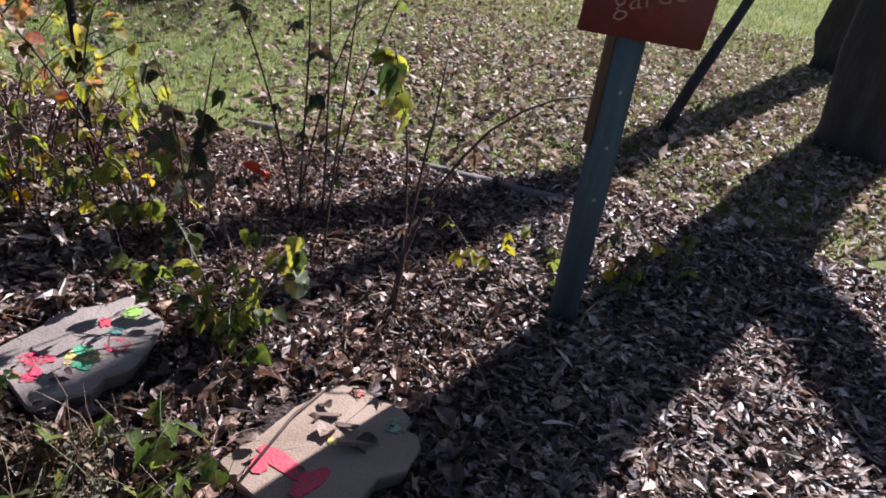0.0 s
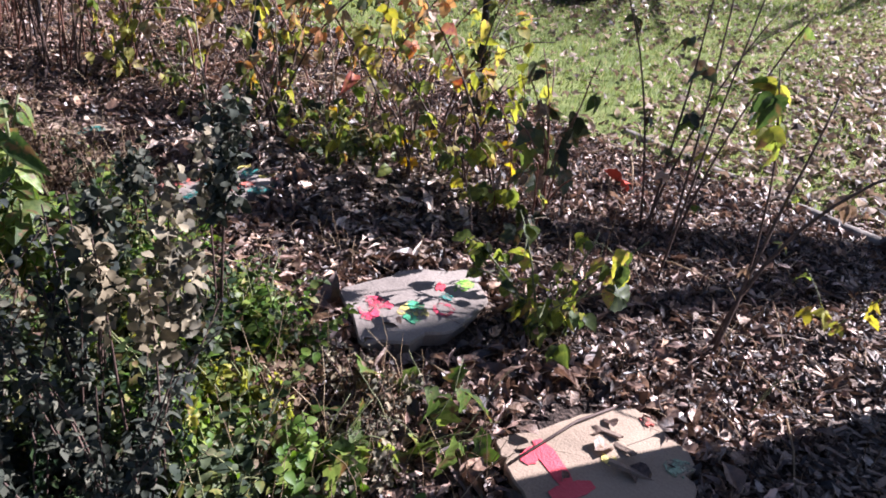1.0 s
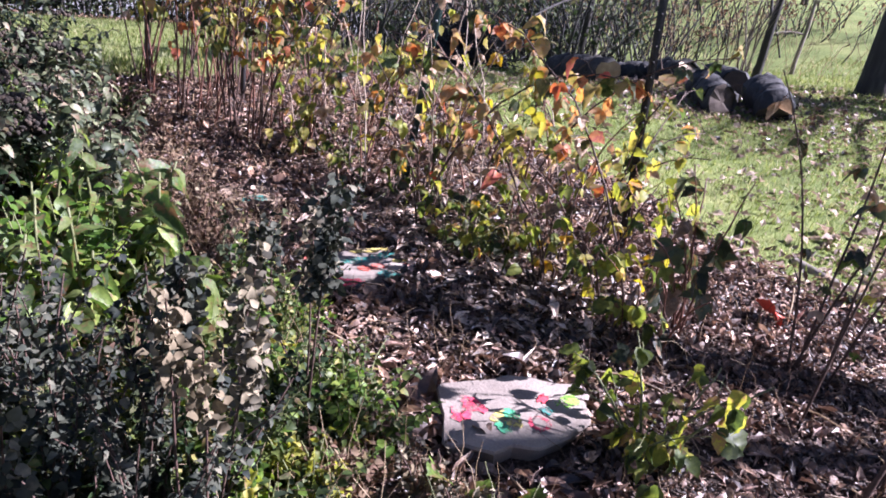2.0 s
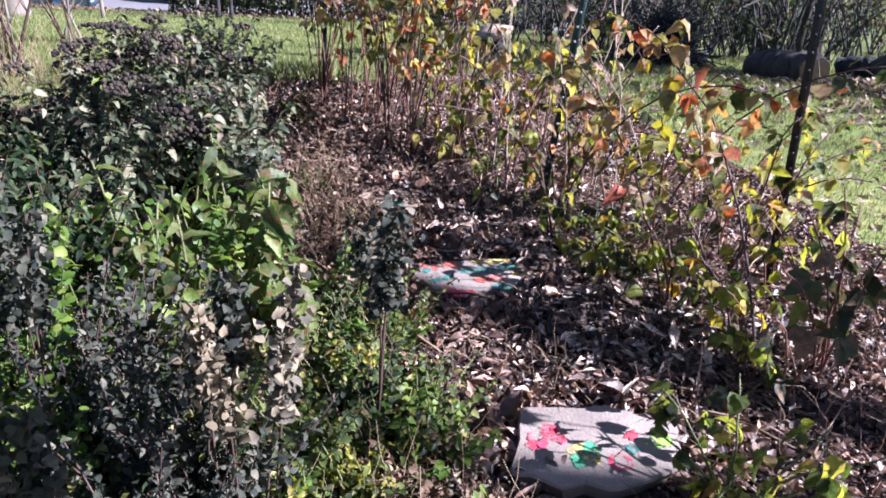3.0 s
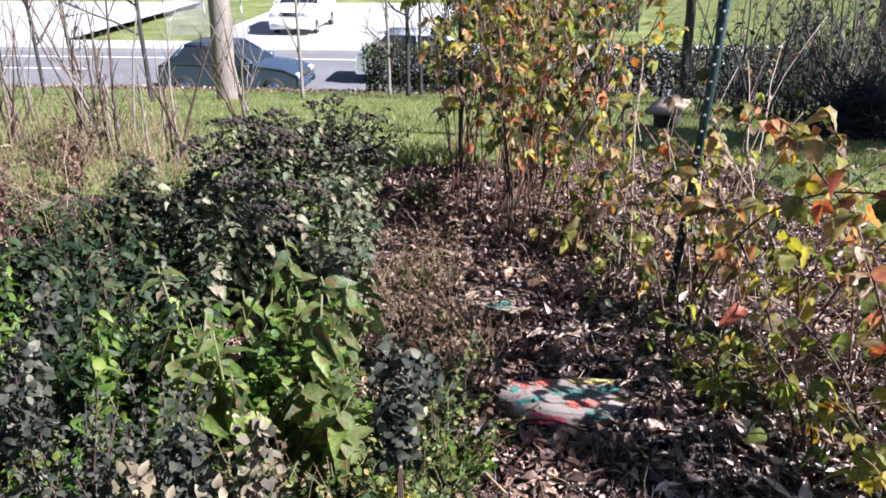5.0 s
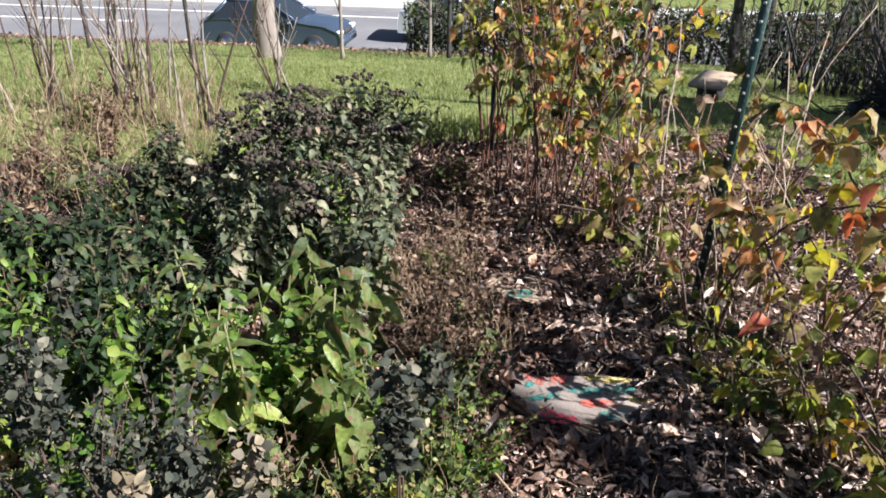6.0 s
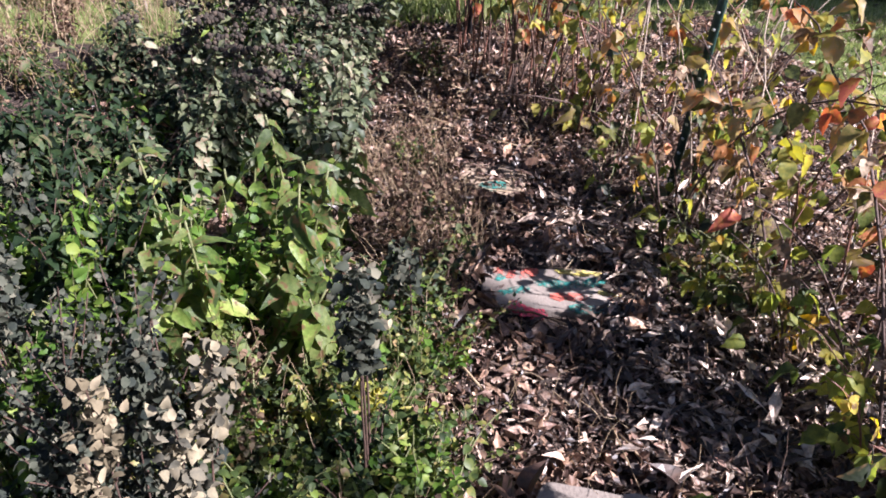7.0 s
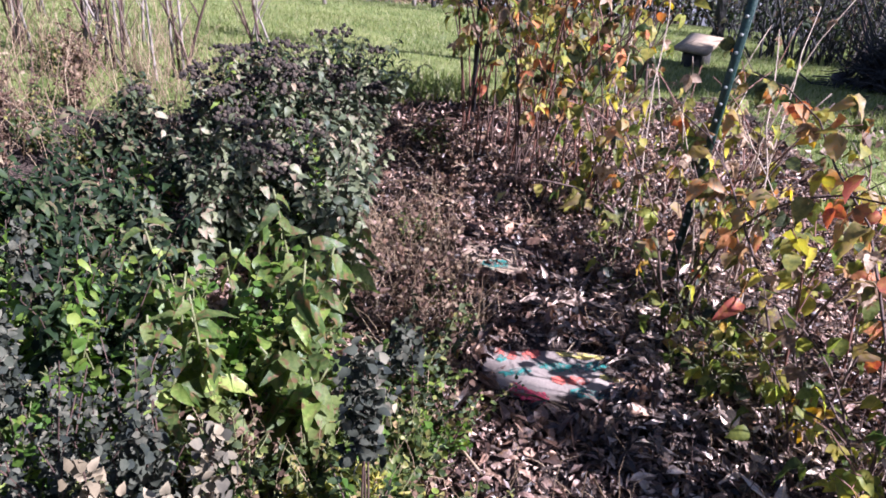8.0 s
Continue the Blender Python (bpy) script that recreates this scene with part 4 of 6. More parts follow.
for i in range(34):
    x = rng.uniform(-3.6, -0.9)
    y = 1.32 + 0.16 * max(0, -x - 0.5) + rng.uniform(-0.02, 0.14)
    herb("path_weed", "low half-withered weeds at the path's edge", "weed", x, y, rng.uniform(0.12, 0.22), 1200 + i, 9, SMALL, (MINT, BROWNWEED, BROWNWEED)[i % 3] if x < -1.5 else (BRIGHT, MINT, BROWNWEED)[i % 3], (0.015, 0.034), 0.016, "path weeds", stem_mat=STEM, lean=0.9, wild=0.4)


# wiry brown stalks on the path's edge, and dry weeds towards the lawn
def wisps(name, label, x0, x1, y0, y1, count, length, seed, mat, width=0.0016, bend=1.0):
    r = np.random.default_rng(seed)
    sh = Shape()
    for i in range(count):
        x, y = r.uniform(x0, x1), r.uniform(y0, y1)
        if in_stones(np.array([x]), np.array([y]), 1.05)[0]:
            continue
        pts = arc_path((x, y, float(top(x, y)) - 0.01), r.uniform(0, 6.28), length * r.uniform(0.4, 1.2), r.uniform(0.1, 0.8), r.uniform(0, bend), 4, 0.05, r)
        sh.add(*tube(pts, np.linspace(width, width * 0.4, 5), 3, False))
    return tagged(part(name, sh, mat), label, "dry weeds", kind="stuff")


wisps("dry_stalks", "tangle of thin brown dead stalks", -2.75, -1.85, 1.42, 1.8, 520, 0.22, 31, STRAW, 0.0013)
wisps("dry_weeds", "withered brown weeds on the lawn's edge", -5.6, -3.2, -0.9, 0.5, 420, 0.5, 32, STRAW, 0.0025)
for i in range(12):
    herb("goldenrod", "withered brown goldenrod with curled leaves", "weed", rng.uniform(-4.9, -3.2), rng.uniform(-0.9, 0.3), rng.uniform(0.25, 0.45), 1100 + i, 9, CURLED, BROWNWEED if i % 3 else MINT, (0.016, 0.04), 0.02, "withered weeds", stem_mat=STEM, lean=0.5, wild=0.8)
wisps("dry_weeds", "withered straw-coloured weeds", -4.6, -3.4, 0.3, 1.3, 350, 0.35, 33, STRAW, 0.002)
wisps("dry_stalks", "short brown stalks in mulch", -4.1, -0.4, 2.2, 3.3, 320, 0.3, 34, STEM)
wisps("dry_stalks", "thin straw-coloured dead stems in mulch", -4.1, 0.6, 1.45, 3.4, 900, 0.2, 38, STRAW, 0.0014, 2.2)
wisps("brush", "pale and brown dry brush at the wood's edge", -9, 3.5, 9.8, 13.5, 120, 1.0, 36, STRAW, 0.004, 1.0)
wisps("brush", "tall straw-coloured weeds past the lawn", -8.5, 2.5, 12.5, 16.5, 130, 1.3, 39, STRAW, 0.004, 0.7)
wisps("brush", "dark dry brush on the slope", -14, -5.5, 7.5, 13, 170, 0.9, 37, LOGBARK, 0.004, 0.6)
wisps("dry_stalks", "thin dead stems among herbs", -1.7, -0.3, 0.8, 1.5, 260, 0.25, 35, STRAW)

# ---- painted stepping stones
def slab(name, corners, z, thick, mat, label, seed, rounded=0.02, dome=0.002, undercut=0.95):
    """A worn slab on the ground: the outline rounded, edges broken, the top nearly level."""
    r = np.random.default_rng(seed)
    c = np.array(corners, float)
    mid = c.mean(0)
    ring = []
    n = len(c)
    for i in range(n):
        a, b, d = c[i - 1], c[i], c[(i + 1) % n]
        p, q = b + (a - b) / np.linalg.norm(a - b) * rounded, b + (d - b) / np.linalg.norm(d - b) * rounded
        for t in (0, 0.33, 0.67, 1):
            ring.append((1 - t) ** 2 * p + 2 * t * (1 - t) * b + t * t * q)
        for t in (0.25, 0.5, 0.75):
            nxt = d + (b - d) / np.linalg.norm(b - d) * rounded
            ring.append(q + (nxt - q) * t + r.normal(size=2) * 0.008)
    ring = np.array(ring)
    k = len(ring)
    rows = [(undercut, -0.03), (undercut * 0.4 + 0.61, thick * 0.5), (1.0, thick * 0.88), (0.982, thick), (0.9, thick), (0.6, thick + dome * 0.6), (0.3, thick + dome)]
    v = []
    for s, h in rows:
        for i, p in enumerate(ring):
            q = mid + (p - mid) * s
            v.append((q[0] - mid[0], q[1] - mid[1], h + (r.normal() * 0.0002 if 0.2 < s < 0.95 else 0)))
    v.append((0, 0, thick + dome))
    f = []
    for a in range(len(rows) - 1):
        for i in range(k):
            f.append((a * k + i, a * k + (i + 1) % k, (a + 1) * k + (i + 1) % k, (a + 1) * k + i))
    f += [((len(rows) - 1) * k + i, (len(rows) - 1) * k + (i + 1) % k, len(rows) * k) for i in range(k)]
    sh = Shape()
    sh.add(v, f)
    ob = tagged(part(name, sh, mat, smooth=False), label, "stepping stone", "painted stepping stones")
    ob.location = (mid[0], mid[1], z)
    return ob, mid, thick + dome


LAYER = [0]


def stroke(stone, mid, h, pts, width, mat, name="paint_stroke", seed=1, label="", ragged=0.2):
    """A brush stroke lying on the slab: a ribbon with a ragged outline and a thin skin."""
    r = np.random.default_rng(seed)
    LAYER[0] = (LAYER[0] + 1) % 8
    h = h + 0.0003 * LAYER[0]
    p = np.array(pts, float)
    fine = []
    for i in range(len(p) - 1):
        for t in np.linspace(0, 1, 9, endpoint=i == len(p) - 2):
            fine.append(p[i] + (p[i + 1] - p[i]) * t)
    p = np.array(fine)
    d = np.gradient(p, axis=0)
    d /= np.linalg.norm(d, axis=1)[:, None] + 1e-9
    nrm = np.stack([-d[:, 1], d[:, 0]], 1)
    v, f = [], []
    for i in range(len(p)):
        w = width * 0.5 * (1 + r.normal() * ragged) * (0.55 if i in (0, len(p) - 1) else 0.85 if i in (1, len(p) - 2) else 1.1)
        a, b = p[i] + nrm[i] * w - mid, p[i] - nrm[i] * w * (1 + r.normal() * ragged * 0.75) - mid
        v += [(*a, h - 0.006), (*a, h + 0.001), (*b, h + 0.001), (*b, h - 0.006)]
    for i in range(len(p) - 1):
        q = 4 * i
        f += [(q, q + 1, q + 5, q + 4), (q + 1, q + 2, q + 6, q + 5), (q + 2, q + 3, q + 7, q + 6)]
    sh = Shape()
    sh.add(v, f)
    return part(name, sh, mat, stone, label, smooth=False)


s1, m1, h1 = slab("stepping_stone", [(-0.384, 1.537), (-0.287, 1.709), (-0.2, 1.854), (-0.13, 1.877), (0.018, 1.782), (0.048, 1.676), (-0.122, 1.414), (-0.199, 1.408), (-0.321, 1.482)], 0.0, 0.036, STONE, "sandstone slab with a red painted numeral 1", 1, rounded=0.012)
stroke(s1, m1, h1, [(-0.295, 1.518), (-0.294, 1.578)], 0.034, NUMERAL, "numeral", 2, "red painted numeral 1", 0.05)
stroke(s1, m1, h1, [(-0.307, 1.6), (-0.181, 1.518)], 0.04, NUMERAL, "numeral", 6, "red painted numeral 1", 0.05)
stroke(s1, m1, h1, [(-0.207, 1.471), (-0.149, 1.563)], 0.036, NUMERAL, "numeral", 3, "red painted numeral 1", 0.05)
stroke(s1, m1, h1, [(-0.135, 1.829), (-0.123, 1.854)], 0.03, CORAL, "paint_stroke", 4, "coral paint dab")
stroke(s1, m1, h1, [(-0.041, 1.72), (0.009, 1.765)], 0.04, PALEMINT, "paint_stroke", 5, "pale green paint dab")
stroke(s1, m1, h1, [(-0.152, 1.638), (-0.151, 1.675)], 0.03, YELPAINT, "paint_stroke", 7, "pale yellow paint dab")
# a stem's thin shadow on the slab, shaped as a dark tube
sh = Shape()
sh.add(*tube([(-0.319, 1.491, 0.041), (-0.26, 1.711, 0.046), (-0.186, 1.881, 0.04)], [0.0035, 0.004, 0.003], 5))
tagged(part("twig", sh, STEM), "thin dark strip for a stem's shadow across the slab", "twig")
s2, m2, h2 = slab("stepping_stone", [(-1.0, 1.72), (-0.93, 1.93), (-0.79, 2.08), (-0.66, 1.98), (-0.66, 1.78), (-0.8, 1.57)], 0.0, 0.062, GREYSTONE, "pale thick stone painted with bright dabs", 2, undercut=0.8)
for i, (pts, w, mt) in enumerate([([(-0.92, 1.735), (-0.835, 1.75)], 0.038, PINK), ([(-0.9, 1.7), (-0.84, 1.685)], 0.04, PINK), ([(-0.885, 1.76), (-0.855, 1.66)], 0.036, PINK), ([(-0.82, 1.79), (-0.745, 1.768)], 0.06, YELPAINT),
                                  ([(-0.82, 1.81), (-0.77, 1.795)], 0.034, MINTPAINT), ([(-0.795, 1.755), (-0.745, 1.745)], 0.03, MINTPAINT), ([(-0.81, 1.925), (-0.785, 1.935)], 0.034, NUMERAL), ([(-0.775, 1.895), (-0.74, 1.905)], 0.032, TEAL),
                                  ([(-0.775, 1.99), (-0.73, 1.985)], 0.048, LIMEPAINT)]):
    stroke(s2, m2, h2, pts, w, mt, seed=10 + i)
ring_pts = [(-0.73 + 0.026 * math.cos(a), 1.845 + 0.026 * math.sin(a)) for a in np.linspace(0, 6.28, 9)]
stroke(s2, m2, h2, ring_pts, 0.01, PINK, seed=31, label="pink painted ring")
s3, m3, h3 = slab("stepping_stone", [(-1.85, 1.765), (-1.76, 2.13), (-1.64, 2.17), (-1.56, 2.11), (-1.63, 1.775), (-1.7, 1.73)], 0.0, 0.038, GREYSTONE, "flat pale stone with teal and pink painted pattern", 3)
for i, (pts, w, mt) in enumerate([([(-1.66, 1.8), (-1.6, 1.84), (-1.58, 1.9)], 0.04, PINK), ([(-1.82, 1.79), (-1.78, 1.85), (-1.79, 1.93)], 0.035, CORAL), ([(-1.7, 1.78), (-1.71, 1.88)], 0.025, TEAL), ([(-1.73, 1.9), (-1.7, 2.02), (-1.71, 2.12)], 0.035, TEAL),
                                  ([(-1.66, 1.93), (-1.64, 2.04)], 0.03, CORAL), ([(-1.6, 1.97), (-1.57, 2.08)], 0.035, TEAL), ([(-1.78, 1.98), (-1.74, 2.12)], 0.022, YELPAINT), ([(-1.63, 2.1), (-1.6, 2.15)], 0.03, CORAL),
                                  ([(-1.8, 1.83), (-1.76, 1.79)], 0.02, TEAL), ([(-1.66, 2.08), (-1.63, 2.14)], 0.02, YELPAINT)]):
    stroke(s3, m3, h3, pts, w, mt, seed=40 + i)
s4, m4, h4 = slab("stepping_stone", [(-2.55, 1.82), (-2.48, 2.04), (-2.38, 2.05), (-2.27, 1.98), (-2.31, 1.85), (-2.42, 1.8)], 0.0, 0.022, STONE, "pale stone with a green painted patch", 4)
stroke(s4, m4, h4, [(-2.34, 1.86), (-2.35, 1.92), (-2.34, 1.96)], 0.05, TEAL, seed=60, label="green painted patch")

# ---- the sign
sign = tagged(new("garden_sign"), "dark red wooden sign on a blue-grey post", "sign")
sign.matrix_world = pose(0.443, 2.4, float(top(0.443, 2.4)) - 0.05, 0, -0.9, 20)
board_turn = Matrix.Translation((0, 0, 1.102)) @ Matrix.Rotation(radians(4.5), 4, "Y") @ Matrix.Translation((0, 0, -1.09))
sh = Shape()
sh.add(*box(-0.042, 0.042, -0.012, 0.026, 0, 1.32, 0.003))
part("post", sh, BLUEWOOD, sign)
sh = Shape()
sh.add(*box(-0.053, -0.043, 0.0, 0.04, 0.66, 1.25, 0.002))
part("batten", sh, BROWNWOOD, sign, "brown wooden batten")
sh = Shape()
sh.add(*box(-0.165, 0.215, -0.034, -0.014, 0.955, 1.22, 0.004))
part("board", sh, SIGNRED, sign, "dark red painted board").matrix_basis = board_turn
for z in (0.5, 0.66, 0.82):
    sh = Shape()
    sh.add(*tube([(0.0, -0.012, z), (0.0, -0.0155, z)], [0.006, 0.005], 8))
    part("nail", sh, STUD, sign)
text = bpy.data.curves.new("garden", "FONT")
text.body = "garden"
text.size = 0.098
text.extrude = 0.0012
text.offset = -0.0012
tob = new("lettering", text)
bpy.context.view_layer.update()
tmesh = bpy.data.meshes.new_from_object(tob.evaluated_get(bpy.context.evaluated_depsgraph_get()))
bpy.data.objects.remove(tob)
tmesh.materials.clear()
tmesh.materials.append(SIGNTEXT)
lettering = part("lettering", tmesh, SIGNTEXT, sign, "tan handwritten word garden")
lettering.matrix_basis = board_turn @ pose(-0.085, -0.0355, 1.012, 90, -17, 0)


# ---- stakes and posts
def post(name, label, category, x, y, height, tilt, mat, kind):
    thing = tagged(new(name), label, category, "garden stakes")
    thing.matrix_world = Matrix.Translation((x, y, float(top(x, y)) - 0.1)) @ Euler((radians(tilt[0]), radians(tilt[1]), 0.6)).to_matrix().to_4x4()
    sh = Shape()
    if kind == "t":
        sh.add(*box(-0.014, 0.014, -0.004, 0.002, 0, height, 0.001))
        sh.add(*box(-0.003, 0.003, 0.002, 0.03, 0, height, 0.001))
    else:
        sh.add(*tube([(0, 0, z) for z in np.linspace(0, height, 8)], 0.014 if mat is DARKMETAL else 0.007, 8))
    part("shaft", sh, mat, thing)
    if kind == "t":
        studs = np.arange(0.2, height - 0.03, 0.055)
        for z in studs:
            sh = Shape()
            sh.add(*box(-0.005, 0.005, -0.009, -0.0045, z, z + 0.009, 0.001))
            part("stud", sh, STUD if mat is GREENMETAL else mat, thing)
    return thing


post("fence_post", "dark metal fence post leaning in the bed", "post", -1.29, 2.95, 1.7, (4.5, -5.0), DARKMETAL, "t")
post("fence_post", "green metal post with pale studs among raspberries", "post", -2.15, 2.5, 1.55, (0.0, 3.5), GREENMETAL, "t")
post("stake", "thin dark stake in the raspberry row", "stake", -3.62, 2.53, 1.8, (0, 0), DARKMETAL, "round")
post("stake", "thin dark stake at the end of the row", "stake", -3.98, 2.15, 1.8, (0.5, 0), DARKMETAL, "round")
post("stake", "white plastic stake among herbs", "stake", -1.6, 0.278, 1.12, (-13.5, 0), WHITEPLASTIC, "round")


# ---- logs
def log(name, a, b, r, label, mat=BARK, seed=1, sides=14, group=""):
    """A felled log from a to b with bark, a slight bend and sawn ends."""
    g = np.random.default_rng(seed)
    a, b = np.array(a, float), np.array(b, float)
    n = 16
    pts = [a + (b - a) * i / n + g.normal(size=3) * r * 0.08 for i in range(n + 1)]
    thing = tagged(new(name), label, "log", group)
    thing.location = a
    v, f = tube(pts, r * (1 + g.normal(size=n + 1) * 0.05), sides, False)
    v = np.array(v) + g.normal(size=(len(v), 3)) * r * 0.06 - a
    sh = Shape()
    sh.add(v, f)
    part("bark", sh, mat, thing)
    for end, q in ((v[:sides], -1), (v[-sides:], 1)):
        c = end.mean(0)
        way = (b - a) / np.linalg.norm(b - a) * q
        sh = Shape()
        vv = np.concatenate([end, c + (end - c) * 0.55 + way * 0.004, [c + way * 0.002]])
        ff = [(i, (i + 1) % sides, sides + (i + 1) % sides, sides + i) for i in range(sides)] + [(sides + i, sides + (i + 1) % sides, 2 * sides) for i in range(sides)]
        sh.add(vv, ff)
        # ends of the LOGBARK logs get the sawn wood with shade painted in
        part("sawn_end", sh, SAWN if mat is not LOGBARK else SHADEDSAWN, thing, "pale sawn end" if mat is not LOGBARK else "sawn end with shade in its dark colour", smooth=False)
    return thing


def on(x, y, h=0.0):
    return (x, y, float(top(x, y)) + h)


log("edging_log", on(-0.95, 3.78, -0.004), on(0.72, 3.42, 0.0), 0.026, "thin pale peeled log edging the bed", PALEBARK, 1)
log("edging_log", on(1.2, 3.27, -0.006), on(2.0, 3.0, -0.002), 0.026, "thin pale peeled log edging the bed", PALEBARK, 2)
log("log", on(-3.75, 7.4, 0.1), on(-4.3, 7.7, 0.1), 0.15, "thick grey log lying on the lawn", BARK, 4, group="logs on the lawn")
log("log", on(-3.0, 6.85, 0.1), on(-3.4, 7.15, 0.1), 0.125, "thick dark log lying on the lawn", LOGBARK, 5, group="logs on the lawn")
log("log", on(-2.34, 6.22, 0.11), on(-2.66, 6.62, 0.11), 0.145, "short thick dark log lying on the lawn", LOGBARK, 6, group="logs on the lawn")
log("log", on(-2.62, 5.95, 0.1), on(-2.98, 6.28, 0.1), 0.13, "thick dark log lying on the lawn", LOGBARK, 7, group="logs on the lawn")
log("log", on(-4.3, 6.06, 0.1), on(-3.63, 5.88, 0.11), 0.128, "short thick log with a pale sawn end on the lawn", BARK, 8, group="logs on the lawn")
log("log", on(-4.7, 7.6, 0.09), on(-4.1, 7.75, 0.09), 0.11, "dark log lying on the lawn", LOGBARK, 9, group="logs on the lawn")

# bench of a pale plank on two log rounds
bench = tagged(new("bench"), "low bench of a pale plank on log rounds", "bench")
bench.matrix_world = pose(-7.4, 5.25, float(ground_z(-7.4, 5.25)), 0, 0, -40)
sh = Shape()
sh.add(*box(-0.34, 0.34, -0.17, 0.17, 0.2, 0.25, 0.008))
part("seat", sh, SAWN, bench)
for x in (-0.2, 0.2):
    sh = Shape()
    sh.add(*tube([(x, 0, -0.06), (x, 0, 0.1), (x, 0, 0.2)], [0.11, 0.1, 0.1], 14))
    part("support", sh, BARK, bench)

# brushwood heap by the lawn
heap = tagged(new("brush_pile"), "dark heap of old logs and branches", "brush pile")
heap.location = (-5.8, 6.3, float(ground_z(-5.8, 6.3)))
r9 = np.random.default_rng(77)
heap_twigs = Shape()
for i in range(420):
    a = r9.uniform(0, 6.28)
    c = r9.normal(size=2) * [0.17, 0.2]
    h = max(0.05, 0.55 * math.exp(-(c @ c) / 0.08) * r9.random() + 0.04)
    thick = i < 9
    length = r9.uniform(0.4, 0.7) if thick else r9.uniform(0.2, 0.75)
    w = np.array([math.cos(a), math.sin(a), r9.normal() * (0.2 if thick else 0.55)]) * length / 2
    p = np.array([*c, h * (0.5 if thick else 1)])
    p[2] = max(p[2], abs(w[2]))
    rad = r9.uniform(0.04, 0.06) if thick else r9.uniform(0.003, 0.01)
    sh = Shape() if thick else heap_twigs
    sh.add(*tube([p - w, p - w * 0.3 + r9.normal(size=3) * 0.03, p + w * 0.3 + r9.normal(size=3) * 0.03, p + w], [rad, rad * 0.95, rad * 0.85, rad * 0.6], 8 if thick else 5))
    if thick:
        part("log", sh, LOGBARK, heap)
part("brushwood", heap_twigs, LOGBARK, heap)["kind"] = "stuff"


# ---- trees
def tree(name, label, x, y, height, radius, seed, mat=BARK, limbs=9, fork=None, lean=(0.0, 0.0), twigs=True, group="", sides=10, first=0.35, taper=0.65, leafy=None):
    """A tree: a tapered trunk with root flare, limbs and twigs; leafy gives the middle and the radius of an added,
    unseen leaf mass that casts shade.
    """
    r = np.random.default_rng(seed)
    thing = tagged(new(name), label, "tree", group)
    z = float(ground_z(x, y)) - 0.1
    thing.location = (x, y, z)
    n = 12
    pts = [np.array([lean[0] * i / n * height, lean[1] * i / n * height, height * i / n]) + (r.normal(size=3) * [1, 1, 0]) * radius * 0.12 * (i > 0) for i in range(n + 1)]
    rad = [radius * (1.18 if i == 0 else 1.0 - taper * i / n) for i in range(n + 1)]
    pts.insert(1, pts[0] + np.array([0, 0, 0.25]))
    rad.insert(1, radius * 1.03)
    sh = Shape()
    v, f = tube(pts, rad, sides)
    sh.add(v, f)
    part("trunk", sh, mat, thing)
    crown = Shape()

    def limb(p, way, up, length, ra, depth, bent=0.16):
        q = [p]
        d = np.array([math.cos(way) * math.cos(up), math.sin(way) * math.cos(up), math.sin(up)])
        for i in range(5):
            d = d + r.normal(size=3) * bent + [0, 0, bent * 0.44]
            d /= np.linalg.norm(d)
            q.append(q[-1] + d * length / 5)
        crown.add(*tube(q, np.linspace(ra, ra * 0.35, 6), 6 if depth == 0 else 4, False))
        if depth < 2 and twigs:
            for i in range(4 if depth == 0 else 3):
                j = r.integers(1, 6)
                limb(q[j], way + r.uniform(-1.2, 1.2), up + r.uniform(-0.3, 0.5), length * r.uniform(0.35, 0.6), ra * 0.45, depth + 1)

    for i in range(limbs):
        t = first + (1 - first) * (i + r.random()) / limbs
        k = t * n
        j = min(int(k), n - 1)
        p = pts[j + 1] + (pts[j + 2] - pts[j + 1]) * (k - j) if j + 2 < len(pts) else pts[-1]
        limb(p, r.uniform(0, 6.28), r.uniform(0.3, 1.0), height * r.uniform(0.2, 0.42) * (1.15 - 0.6 * t), radius * (1 - 0.8 * t) * 0.55, 0)
    if fork:
        for h, way, up, length, ra in fork:
            p = np.array([lean[0] * h, lean[1] * h, h])
            limb(p, way, up, length, ra, 0, 0.05)
    # added leaf mass above the view, there only to throw shade
    if leafy:
        mid = np.array(leafy[:3])
        base = np.array([0, 0, mid[2] - 1.2])
        crown.add(*tube([base, base + (mid - base) * 0.5 + [0, 0, 0.1], mid], [radius * 0.5, radius * 0.4, radius * 0.2], 6, False))
        n_shade_leaf = 2600
        way = r.normal(size=(n_shade_leaf, 3))
        way /= np.linalg.norm(way, axis=1)[:, None]
        spot = mid + way * (leafy[3] * r.random(n_shade_leaf)[:, None] ** 0.45) * [1, 1, 0.75]
        for q in spot[::65]:
            crown.add(*tube([mid + r.normal(size=3) * 0.1, (mid + q) / 2 + r.normal(size=3) * 0.08, q], [0.03, 0.02, 0.008], 4, False))
        lf = Shape()
        lf.many(*leaf_template(5, 0.38, 0.42, 0.25, 0.4, 0.0, 0.03), turns(r.uniform(0, 6.28, n_shade_leaf), r.uniform(-0.8, 1.0, n_shade_leaf), r.normal(size=n_shade_leaf) * 0.6, r.uniform(0.1, 0.19, n_shade_leaf)), spot)
        part("leaves", lf, SEDUMLEAF, thing)
    part("crown", crown, mat, thing)
    return thing


